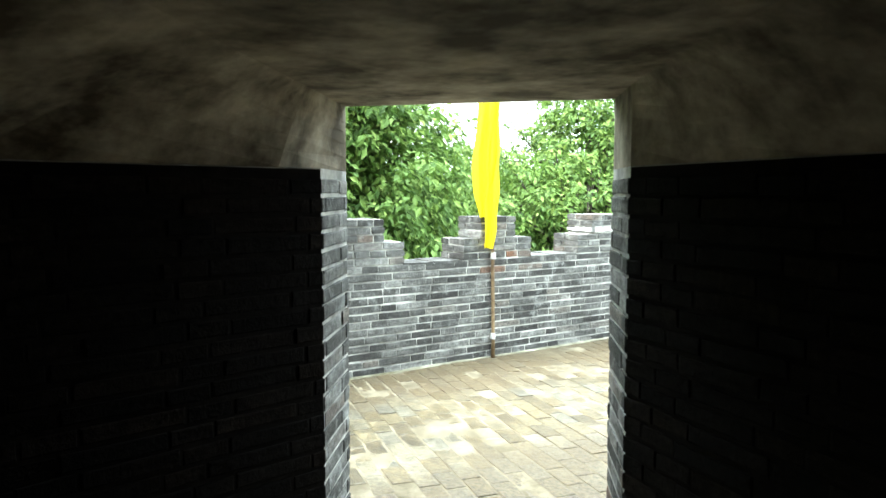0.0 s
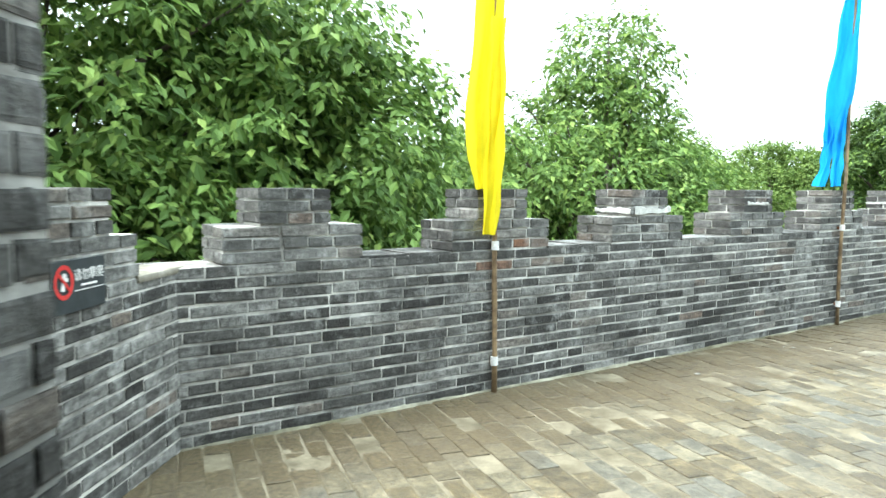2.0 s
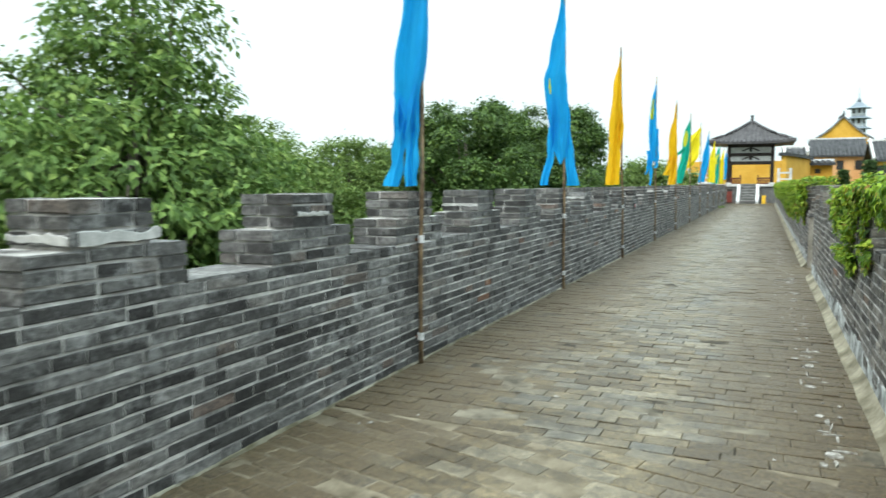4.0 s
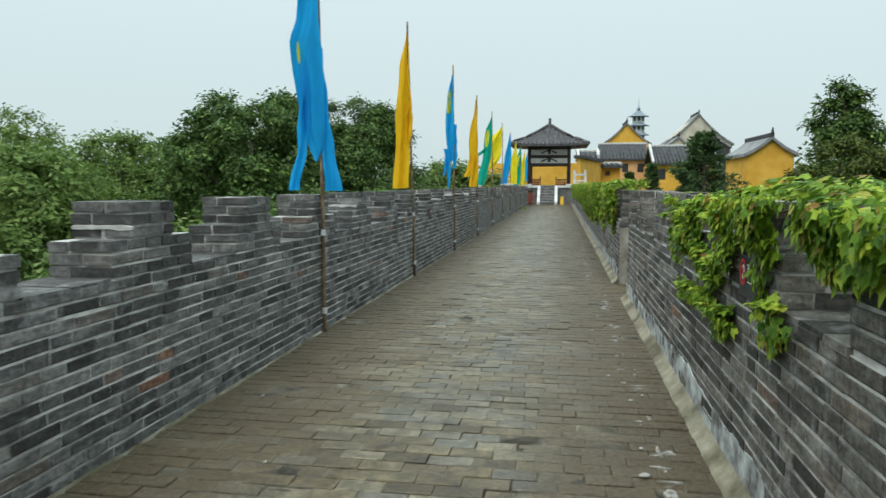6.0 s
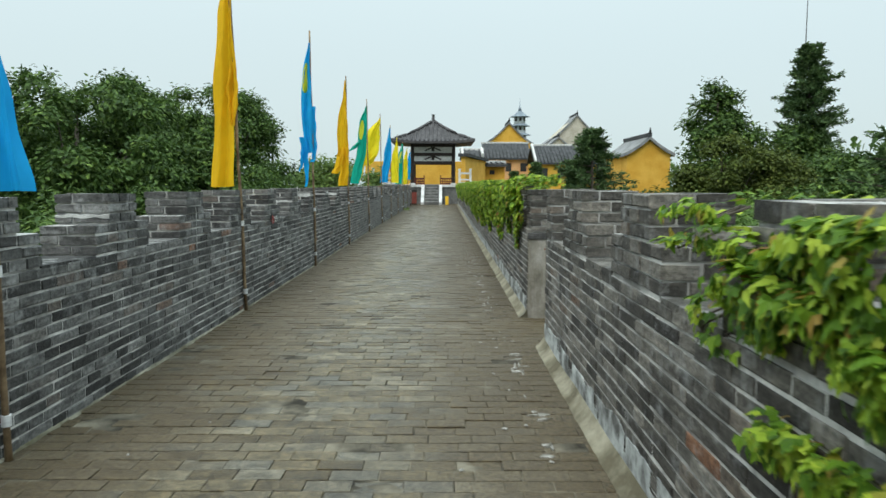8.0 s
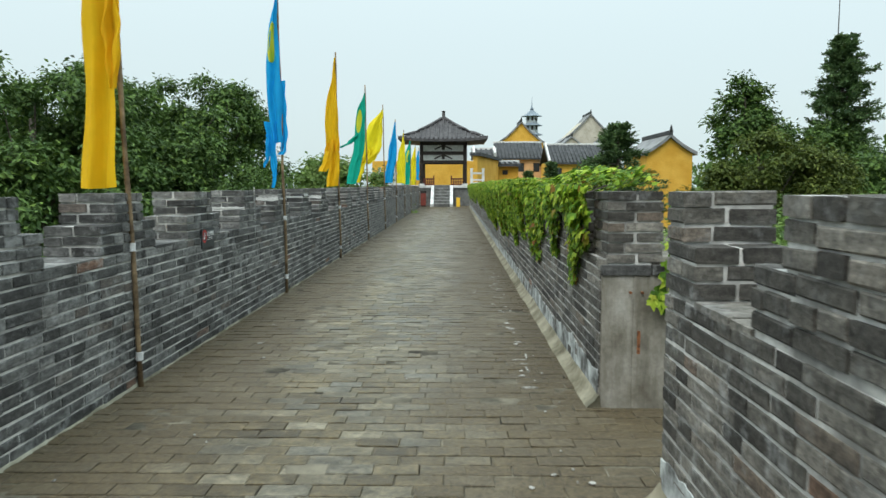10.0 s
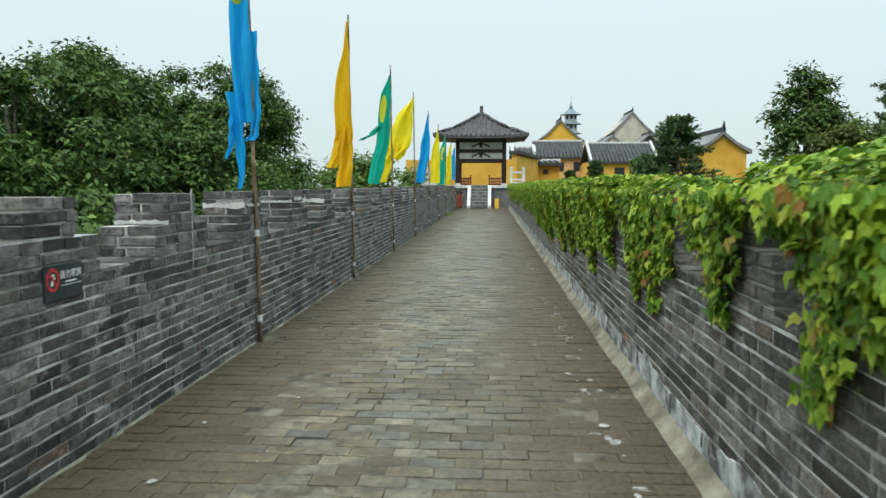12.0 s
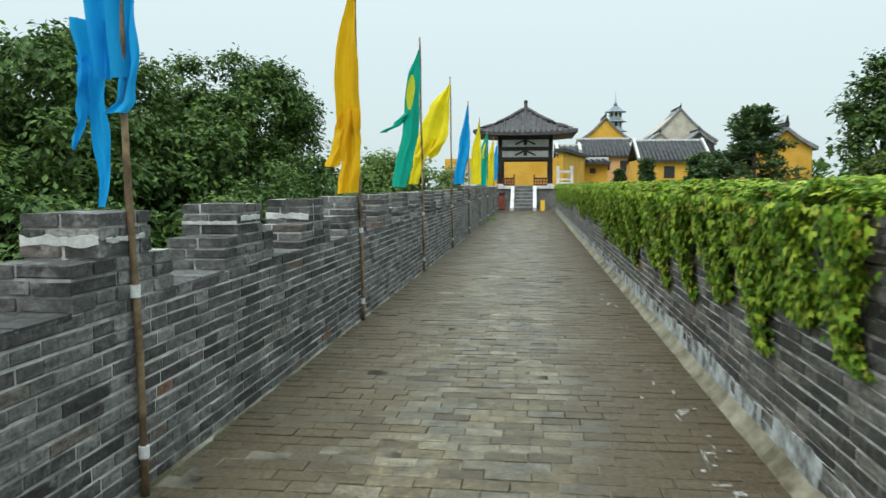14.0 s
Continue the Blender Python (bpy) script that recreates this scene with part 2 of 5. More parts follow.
def mesh_from(name, verts, faces, mat, parent=None, smooth=False):
    me = bpy.data.meshes.new(name)
    me.from_pydata(verts, [], faces)
    me.materials.append(mat)
    if smooth:
        me.polygons.foreach_set("use_smooth", [True] * len(me.polygons))
    me.update()
    ob = new(name, me)
    ob.parent = parent
    return ob


def brick_template(seed, chamfer):
    """A brick of size 1 x 1 x 1 round its middle, its front at +y, with worn edges; chamfer: for x, y and z."""
    rng = random.Random(seed)
    cx, cy, cz = chamfer
    v, f = [], []
    for y, ix, iz in ((-0.5, 0, 0), (0.5 - cy, 0, 0), (0.5, cx, cz)):
        for sx, sz in ((-1, -1), (1, -1), (1, 1), (-1, 1)):
            v.append((sx * (0.5 - ix) + rng.uniform(-0.35, 0.35) * cx, y - (rng.uniform(0, 0.5) * cy if y == 0.5 else 0), sz * (0.5 - iz) + rng.uniform(-0.35, 0.35) * cz))
    for a in (0, 4):
        for k in range(4):
            j = (k + 1) % 4
            f.append((a + j, a + k, a + 4 + k, a + 4 + j))
    f.append((8, 11, 10, 9))
    f.append((0, 1, 2, 3))
    return v, f


TEMPLATES = [brick_template(i, (0.022, 0.05, 0.10)) for i in range(5)]
JOINT = 0.0135
COURSE = 0.0643


class Bricks:
    """Bricks laid on faces: some become objects of their own, the rest one joined mesh."""

    def __init__(self, seed):
        self.rng, self.laid = random.Random(seed), []

    def put(self, m, size, rough=1.6):
        r = self.rng
        j = pose(r.uniform(-0.0015, 0.0015) * rough, r.uniform(-0.0012, 0.002) * rough, r.uniform(-0.0018, 0.0018) * rough, r.uniform(-0.3, 0.3) * rough, r.uniform(-0.4, 0.4) * rough, r.uniform(-0.2, 0.2) * rough)
        self.laid.append((m @ j @ Matrix.Diagonal((*size, 1)), r.randrange(len(TEMPLATES))))

    def face(self, start, along, length, z0, courses, out=0.0052, deep=0.05, unit=0.30, first=0, shift=None):
        """A face in stretchers and headers by turns. start: plan point; along: unit plan direction, with the open side to its left."""
        ax, ay = along
        frame_m = Matrix(((ax, -ay, 0, start[0]), (ay, ax, 0, start[1]), (0, 0, 1, 0), (0, 0, 0, 1)))
        half = unit / 2
        for c in range(courses):
            s = -(unit + half) * (((c + first) % 2) * 0.5 + self.rng.uniform(-0.05, 0.05) + (0.21 if shift is None else shift))
            k = c
            while s < length:
                w = (unit if k % 2 else half) + self.rng.uniform(-0.012, 0.012)
                a, b = max(s, 0.0), min(s + w - 0.009, length)
                if b - a > 0.012:
                    self.put(frame_m @ pose((a + b) / 2, out - deep / 2, z0 + (c + 0.5) * COURSE), (b - a, deep, COURSE - JOINT + self.rng.uniform(-0.002, 0.002)))
                s += w
                k += 1

    def block(self, x0, x1, y0, y1, z0, courses, first=0, course=COURSE):
        """A solid merlon block: bricks along and across by turns. Every brick shows on all its free sides."""
        for c in range(courses):
            z = z0 + (c + 0.5) * course
            h = course - JOINT + self.rng.uniform(-0.002, 0.002)
            if (c + first) % 2 == 0:
                cuts_y = [y0]
                while y1 - cuts_y[-1] > 0.38:
                    cuts_y.append(cuts_y[-1] + 0.29 + self.rng.uniform(-0.03, 0.03))
                cuts_y.append(y1)
                xm = (x0 + x1) / 2 + self.rng.uniform(-0.02, 0.02)
                cells = [(a, b, p, q) for a, b in ((x0, xm), (xm, x1)) for p, q in zip(cuts_y, cuts_y[1:])]
            else:
                cuts_y = [y0]
                while y1 - cuts_y[-1] > 0.22:
                    cuts_y.append(cuts_y[-1] + 0.15 + self.rng.uniform(-0.012, 0.012))
                cuts_y.append(y1)
                cells = []
                for k, (p, q) in enumerate(zip(cuts_y, cuts_y[1:])):
                    xm = x0 + (x1 - x0) * (0.68 if k % 2 else 0.32)
                    cells += [(x0, xm, p, q), (xm, x1, p, q)]
            g = JOINT / 2
            o = 0.005
            for a, b, p, q in cells:
                a2, b2 = a + (g if a > x0 else -o), b - (g if b < x1 else -o)
                p2, q2 = p + (g if p > y0 else -o), q - (g if q < y1 else -o)
                turn = 0 if (b2 - a2) > (q2 - p2) else 90
                sx, sy = (b2 - a2, q2 - p2) if turn == 0 else (q2 - p2, b2 - a2)
                self.put(pose((a2 + b2) / 2, (p2 + q2) / 2, z, 0, 0, turn + self.rng.choice((0, 180))), (sx, sy, h))

    def lay(self, single, joined, parent, choose, name="brick"):
        """The bricks that choose(place) picks, up to 300, as objects; the rest joined."""
        meshes = []
        for v, f in TEMPLATES:
            me = bpy.data.meshes.new(name)
            me.from_pydata(v, [], f)
            me.materials.append(single)
            meshes.append(me)
        rest, count = [], 0
        back = parent.matrix_basis.inverted()
        for m, k in self.laid:
            m = back @ m
            if count < 300 and choose(parent.matrix_basis @ m.translation):
                ob = new(name, meshes[k])
                ob.matrix_basis = m
                ob.parent = parent
                count += 1
            else:
                rest.append((m, k))
        if rest:
            base = [np.array([(*p, 1.0) for p in v]) for v, _ in TEMPLATES]
            verts, faces, off = [], [], 0
            for m, k in rest:
                verts.append(base[k] @ np.array(m).T[:, :3])
                faces += [tuple(i + off for i in q) for q in TEMPLATES[k][1]]
                off += len(base[k])
            ob = mesh_from(name + "work", np.concatenate(verts).tolist(), faces, joined, parent)
            tagged(ob, kind="stuff")


# ---- the plan ----
WALL_X = -5.10            # walkway face of the outer parapet
RIGHT_X = -2.10           # walkway face of the inner parapet
THICK = 0.345
LOW = 14 * COURSE         # crenel floor
TOP = 20 * COURSE         # merlon top
PITCH = 1.384
MERLON, SHOULDER = 0.39, 0.19   # width of a merlon's upper block; how far the lower block stands out
GROUND = -4.5
TOWER = pose(-2.15, 1.46, 0, 0, 0, 51)
TU, TN = Vector((math.cos(radians(51)), math.sin(radians(51)))), Vector((-math.sin(radians(51)), math.cos(radians(51))))


def tower_plan(x, y):
    p = TOWER @ Vector((x, y, 0))
    return (p.x, p.y)


WALK_END = 55.4
CORNER = (WALL_X, 1.88)

# ---- ground, rampart body, walkway ----
GRASS_GROUND = plain_material("grassy_ground", (0.03, 0.05, 0.015), (0.08, 0.11, 0.035), 0.4, 0.95, 0.5, 8.0)
ground_bm = bmesh.new()
bmesh.ops.create_grid(ground_bm, x_segments=40, y_segments=40, size=1500)
for v in ground_bm.verts:
    v.co.z = GROUND + 0.1 * noise.noise(v.co * 0.01)
ground = tagged(part("ground", ground_bm, GRASS_GROUND), "dark green grassy ground below the old rampart", "ground", kind="structure")

rampart = empty("rampart", pose(0, 0, 0), "grey brick rampart carrying the walkway between two parapets", "wall", kind="structure")
part("core", prism([(-5.47, -6), (2.6, -6), (2.6, 15.0), (3.5, 15.0), (3.5, 16.2), (-1.73, 16.2), (-1.73, 63.5), (-5.47, 63.5)], GROUND - 0.5, -0.02), BRICK_JOINED, rampart)
floor_walk = empty("floor", pose(0, 0, 0), "worn brown-grey brick paving of the rampart walk", "floor", kind="structure")
part("joint_bed", boxes((-5.2, 3.4, -5.9, 63.4, -0.024, -0.014)), SOIL_JOINT, floor_walk)
SAND_JOINT = plain_material("sandy_joint", (0.09, 0.075, 0.048), (0.22, 0.19, 0.135), 4.0, 0.95, 0.4)
TURN_Y = 6.8              # the paving changes its bond here


def joint_earth(y0, y1, level, swell, mat, nx=44):
    """Earth that fills the joints unevenly."""
    ny = int((y1 - y0) / 0.055)
    verts = [(-5.15 + 3.55 * i / nx, y0 + (y1 - y0) * j / ny) for j in range(ny + 1) for i in range(nx + 1)]
    verts = [(x, y, level + swell * noise.noise((x * 1.7, y * 1.7, 1)) + swell * 0.75 * noise.noise((x * 7, y * 7, 6))) for x, y in verts]
    faces = [(j * (nx + 1) + i, j * (nx + 1) + i + 1, (j + 1) * (nx + 1) + i + 1, (j + 1) * (nx + 1) + i) for j in range(ny) for i in range(nx)]
    return mesh_from("joint_earth", verts, faces, mat, floor_walk, True)


joint_earth(1.0, TURN_Y, -0.0045, 0.003, SAND_JOINT)
joint_earth(TURN_Y, 31.0, -0.0075, 0.006, SOIL_JOINT)

# ---- outer parapet ----
wall_outer = empty("wall_outer", pose(0, 0, 0), "weathered grey brick parapet with stepped merlons and pale mortar", "wall", kind="structure")
part("mortar_core", boxes((WALL_X - THICK + 0.006, WALL_X, CORNER[1] - 0.1, WALK_END, -0.5, LOW - 0.006)), MORTAR, wall_outer)
outer = Bricks(11)
outer.face((WALL_X, WALK_END), (0, -1), WALK_END - CORNER[1], 0, 14)
outer.face((WALL_X - THICK, CORNER[1] - 0.2), (0, 1), WALK_END - CORNER[1], 0, 14)
core = bmesh.new()
far_edges = [2.685 + PITCH * k for k in range(38)]
for k, e in enumerate(far_edges):
    x0, x1 = WALL_X - THICK, WALL_X
    outer.block(x0, x1, e - MERLON - SHOULDER, e + SHOULDER, LOW, 3, k)
    outer.block(x0, x1, e - MERLON, e, LOW + 3 * COURSE, 3, k + 1)
    box(core, x0 + 0.006, x1 - 0.006, e - MERLON - SHOULDER + 0.005, e + SHOULDER - 0.005, LOW - 0.01, LOW + 3 * COURSE - 0.008)
    box(core, x0 + 0.006, x1 - 0.006, e - MERLON + 0.005, e - 0.005, LOW + 2.9 * COURSE, TOP - 0.008)
# coping bricks on the crenel floors
for a, b in zip(far_edges, far_edges[1:]):
    y0, y1 = a + SHOULDER, b - MERLON - SHOULDER
    n_cut = 2
    for i in range(n_cut):
        p, q = y0 + (y1 - y0) * i / n_cut, y0 + (y1 - y0) * (i + 1) / n_cut
        outer.put(pose(WALL_X - THICK / 2, (p + q) / 2, LOW - 0.006), (THICK + 0.008, q - p - 0.006, 0.02))
part("merlon_core", core, MORTAR, wall_outer)

# ---- short parapet from the corner to the gate tower ----
wall_return = empty("wall_return", pose(0, 0, 0), "short grey brick parapet joining the gate tower", "wall", kind="structure")
RET = Vector((TN.x, TN.y)) * -1          # from the corner back towards the tower
RET_LEN = 2.75
ret_m = Matrix(((RET.x, -RET.y, 0, CORNER[0]), (RET.y, RET.x, 0, CORNER[1]), (0, 0, 1, 0), (0, 0, 0, 1)))
ret = Bricks(12)
ret.face(CORNER, (RET.x, RET.y), RET_LEN, 0, 14)
bm = boxes((-0.1, RET_LEN, -THICK, 0, -0.5, LOW - 0.006))
ret2 = Bricks(13)
for s0, s1, t0, t1 in ((0.36, 1.30, 0.55, 1.11), (1.75, 2.70, 1.94, 2.5)):
    ret2.block(-THICK, 0, -s1, -s0, LOW, 3)
    ret2.block(-THICK, 0, -t1, -t0, LOW + 3 * COURSE, 3, 1)
    box(bm, s0 + 0.005, s1 - 0.005, -THICK + 0.006, -0.006, LOW - 0.01, LOW + 3 * COURSE - 0.008)
    box(bm, t0 + 0.005, t1 - 0.005, -THICK + 0.006, -0.006, LOW + 2.9 * COURSE, TOP - 0.008)
cap = boxes((-0.08, 0.37, -THICK - 0.01, 0.012, LOW - 0.03, LOW + 0.004), bevel=0.012)
cap.transform(ret_m)
part("corner_cap", cap, CONCRETE, wall_return, "weathered cement cap on the crenel floor")
turn_block = pose(0, 0, 0, 0, 0, 90)
ret.laid += [(ret_m @ turn_block @ m, k) for m, k in ret2.laid]
bm.transform(ret_m)
part("mortar_core", bm, MORTAR, wall_return)

# ---- inner parapet: near stretch, gap, far stretch ----
wall_inner = empty("wall_inner", pose(0, 0, 0), "grey brick inner parapet with stepped merlons, partly under creeper", "wall", kind="structure")
inner = Bricks(14)
GAP0, GAP1 = 14.60, 15.92
INNER0 = 3.1
bx0, bx1 = RIGHT_X, RIGHT_X + THICK
bm = boxes((bx0, bx1 - 0.006, INNER0 - 0.2, GAP0 - 0.006, -0.5, LOW - 0.006), (bx0, bx1 - 0.006, GAP1 + 0.012, WALK_END, -0.5, LOW - 0.006))
inner.face((bx0, INNER0), (0, 1), GAP0 - INNER0, 0, 14)
inner.face((bx0, GAP1), (0, 1), WALK_END - GAP1, 0, 14)
inner.face((bx1, GAP0), (0, -1), GAP0 - INNER0, 0, 14)
inner.face((bx1, WALK_END), (0, -1), WALK_END - GAP1, 0, 14)
inner.face((bx0, GAP0), (1, 0), THICK, 0, 14)
inner_edges = [17.75 + PITCH * k for k in range(27)]
spans = [(e - 0.63, e + 0.18, e - 0.45, e) for e in (13.58 - 1.45 * k for k in range(7))]
spans += [(e - MERLON - SHOULDER, e + SHOULDER, e - MERLON, e) for e in inner_edges] + [(GAP0 - 0.33, GAP0, GAP0 - 0.18, GAP0)]
for k, (a, b, c, d) in enumerate(spans):
    lift, step = (0.012, 0.0672) if b < GAP1 else (0.0, COURSE)      # the near stretch stands a little higher
    inner.block(bx0, bx1, a, b, LOW + lift, 3, k, step)
    inner.block(bx0, bx1, c, d, LOW + lift + 3 * step, 3, k + 1, step)
    box(bm, bx0 + 0.006, bx1 - 0.006, a + 0.005, b - 0.005, LOW - 0.01, LOW + lift + 3 * step - 0.008)
    box(bm, bx0 + 0.006, bx1 - 0.006, c + 0.005, d - 0.005, LOW + 2.9 * COURSE, LOW + lift + 6 * step - 0.008)
near_spans = sorted(spans[:7] + [spans[-1]])
for a, b in zip(near_spans, near_spans[1:]):
    for i in range(3):
        p, q = a[1] + (b[0] - a[1]) * i / 3, a[1] + (b[0] - a[1]) * (i + 1) / 3
        inner.put(pose(bx0 + THICK / 2, (p + q) / 2, LOW), (THICK + 0.008, q - p - 0.006, 0.03))
for a, b in zip(inner_edges[:12], inner_edges[1:13]):
    p, q = a + SHOULDER, b - MERLON - SHOULDER
    for i in range(2):
        inner.put(pose(bx0 + THICK / 2, p + (q - p) * (i + 0.5) / 2, LOW - 0.006), (THICK + 0.008, (q - p) / 2 - 0.006, 0.02))
inner.put(pose(bx0 + THICK / 2, (GAP1 + 0.62 + inner_edges[0] - MERLON - SHOULDER) / 2, LOW - 0.006), (THICK + 0.008, inner_edges[0] - MERLON - SHOULDER - GAP1 - 0.63, 0.02))
# pier at the corner of the gap
inner.block(bx0 + 0.035, bx1 + 0.01, GAP1, GAP1 + 0.42, LOW - 0.03, 7, 0, 0.0615)
inner.block(bx0, bx1, GAP1 + 0.42, GAP1 + 0.62, LOW, 3, 1)
box(bm, bx0 + 0.041, bx1 + 0.004, GAP1 + 0.006, GAP1 + 0.41, LOW - 0.04, TOP - 0.01)
part("mortar_core", bm, MORTAR, wall_inner)

# sloping cement kerb with whitewash at the foot of the inner parapet
def kerb(name, y0, y1, seed):
    rng = random.Random(seed)
    k = int((y1 - y0) / 0.12)
    verts, faces = [], []
    for i in range(k + 1):
        y = y0 + (y1 - y0) * i / k
        w = 0.082 + 0.012 * noise.noise((y * 0.9, seed, 0)) + 0.005 * noise.noise((y * 3, seed, 3))
        h = 0.085 + 0.018 * noise.noise((y * 0.9, seed, 5)) + 0.008 * noise.noise((y * 3, seed, 6))
        for x, z in ((w, -0.012), (w * 0.9, 0.010), (w * 0.62, 0.026), (w * 0.36, h * 0.55), (0.014, h * 0.85), (0.002, h)):
            verts.append((RIGHT_X - x, y, z))
    for y in (y0, y1):
        verts.append((RIGHT_X + 0.01, y, -0.012))
    for i in range(k):
        for j in range(5):
            a = i * 6 + j
            faces.append((a, a + 6, a + 7, a + 1))
    ends = [(5, 4, 3, 2, 1, 0, k * 6 + 6), tuple(k * 6 + j for j in range(6)) + (k * 6 + 7,)]
    return mesh_from(name, verts, faces + ends, KERB, wall_inner, True)


# lime and moss along the foot of the outer parapet
verts, faces = [], []
k = int((WALK_END - CORNER[1]) / 0.06)
for i in range(k + 1):
    y = CORNER[1] + (WALK_END - CORNER[1]) * i / k
    w = 0.010 + 0.008 * noise.noise((y * 2.1, 4, 0)) + 0.010 * noise.noise((y * 9, 4, 0))
    h = 0.009 + 0.008 * noise.noise((y * 1.7, 9, 0)) + 0.008 * noise.noise((y * 8, 9, 0))
    for x, z in ((w + 0.01, -0.006), (w, 0.004), (0.012, h), (0.0, h + 0.004)):
        verts.append((WALL_X + x, y, z))
for i in range(k):
    for j in range(3):
        a = i * 4 + j
        faces.append((a, a + 1, a + 5, a + 4))
mesh_from("foot_fillet", verts, faces, MOSS, wall_outer, True)


def smear(m, length, low, high, seed):
    """A ragged lime smear lying on a brick face: along x, up z, its front at -y."""
    k = 24
    verts, faces = [], []
    for i in range(k + 1):
        f = i / k
        a = low + 0.5 * (high - low) * (0.3 + noise.noise((f * 5, seed, 0)) * 0.7)
        b = high + 0.4 * (high - low) * noise.noise((f * 7, seed, 3))
        b = max(b, a + 0.006)
        for z, y in ((a, 0.004), (a + 0.003, -0.002), (b - 0.003, -0.003), (b, 0.004)):
            verts.append(tuple(m @ Vector((f * length, y, z))))
    for i in range(k):
        for j in range(3):
            a = i * 4 + j
            faces.append((a, a + 4, a + 5, a + 1))
    return mesh_from("lime_smear", verts, faces, LIME, wall_outer)


for e, z, h in ((far_edges[13], 1.135, 0.05), (far_edges[12], 1.08, 0.035), (far_edges[14], 1.15, 0.03), (far_edges[15], 1.12, 0.05), (far_edges[2], 1.10, 0.045), (far_edges[5], 1.13, 0.03), (far_edges[8], 1.12, 0.03)):
    smear(pose(WALL_X - THICK - 0.004, e - MERLON - 0.006, z), THICK + 0.006, 0.0, h, e)
for e, z, h, w in ((far_edges[2], 1.10, 0.05, 0.4), (far_edges[3], 1.15, 0.03, 0.3), (far_edges[13], 1.15, 0.03, 0.3), (far_edges[14], 1.17, 0.04, 0.3)):
    smear(pose(WALL_X + 0.0085, e - 0.36, z, 0, 0, 90), w, 0.0, h, e + 1)
for e, z, h in ((far_edges[12] - 0.07, 0.75, 0.5), (far_edges[15] - 0.3, 1.0, 0.22), (far_edges[9] - 0.2, 0.8, 0.3)):
    smear(pose(WALL_X + 0.0085, e, z, 0, 0, 90), 0.010, 0.0, h, e + 2)

kerb("kerb", INNER0, GAP0 + 0.02, 3)
kerb("kerb", GAP1 - 0.03, WALK_END, 4)


def whitewash(y0, y1, seed):
    """A thin ragged skin of old whitewash over the lowest courses, flaked off in places."""
    k = int((y1 - y0) / 0.03)
    verts, faces = [], []
    for i in range(k + 1):
        y = y0 + (y1 - y0) * i / k
        h = 0.21 + 0.05 * noise.noise((y * 0.8, seed, 1)) + 0.035 * noise.noise((y * 4, seed, 2)) + 0.02 * noise.noise((y * 15, seed, 4))
        for z, x in ((0.05, 0.0095), (h * 0.6, 0.0085), (h, 0.0075), (h + 0.003, 0.002)):
            verts.append((RIGHT_X - x, y, z))
    for i in range(k):
        y = y0 + (y1 - y0) * (i + 0.5) / k
        for j in range(3):
            flake = noise.noise((y * 2.5, seed, 8 + j)) + 0.5 * noise.noise((y * 9, seed, j))
            if flake < (0.42, 0.22, 0.22)[j]:
                a = i * 4 + j
                faces.append((a, a + 4, a + 5, a + 1))
    return mesh_from("whitewash", verts, faces, WHITEWASH, wall_inner)


whitewash(INNER0, GAP0, 7)
whitewash(GAP1, WALK_END, 8)

# rendered wall beside the gap, with its coping
wall_gap = empty("wall_gap", pose(0, 0, 0), "stained grey cement-rendered wall with a brick coping, beside the gap", "wall", kind="structure")
part("render_coat", boxes((RIGHT_X + 0.003, 3.0, GAP1 - 0.02, GAP1 + 0.02, -0.3, LOW - 0.1), bevel=0.006), CONCRETE, wall_gap, "stained grey cement render")
part("mortar_core", boxes((RIGHT_X + THICK, 3.0, GAP1 + 0.02, GAP1 + 0.36, -0.3, LOW - 0.1)), MORTAR, wall_gap)
for i in range(17):
    a = RIGHT_X - 0.004 + i * 0.3
    part("coping_brick", boxes((a, a + 0.292, GAP1 - 0.035, GAP1 + (0.0 if i < 2 else 0.37), LOW - 0.1, LOW - 0.038), bevel=0.006), BRICK, wall_gap)
part("coping_top", boxes((RIGHT_X + THICK + 0.01, 3.0, GAP1 + 0.0, GAP1 + 0.36, LOW - 0.038, LOW + 0.012), bevel=0.012), CONCRETE, wall_gap)
part("joint_line", boxes((RIGHT_X + 0.19, RIGHT_X + 0.215, GAP1 - 0.026, GAP1 - 0.018, 0.0, LOW - 0.1)), CONCRETE, wall_gap)
part("rust_stain", boxes((RIGHT_X + 0.215, RIGHT_X + 0.235, GAP1 - 0.0235, GAP1 - 0.019, 0.33, 0.47), bevel=0.002), RUST, wall_gap, "rusty brown stain")
for x in (0.17, 0.24):
    bm = bmesh.new()
    bmesh.ops.create_cone(bm, cap_ends=True, segments=10, radius1=0.008, radius2=0.008, depth=0.03)
    bm.transform(pose(RIGHT_X + x, GAP1 - 0.024, LOW - 0.2, 90))
    part("bolt", bm, RUST, wall_gap)

# ---- gate tower ----
tower = empty("gate_tower", TOWER, "dark grey brick gate tower with a low concrete-roofed passage", "tower", kind="structure")
JF, LD = 0.14, 0.25          # the left jamb stands forward
JX, JL, JD, IMP, SOF = 0.495, 0.54, 0.37, 1.574, 1.832
L_IN, R_IN = (-1.25, -1.02), (1.0, -1.36)
BACK = -4.3


def tower_part(name, bm, mat, label=""):
    ob = part(name, bm, mat, None, label)
    ob.parent = tower
    return ob


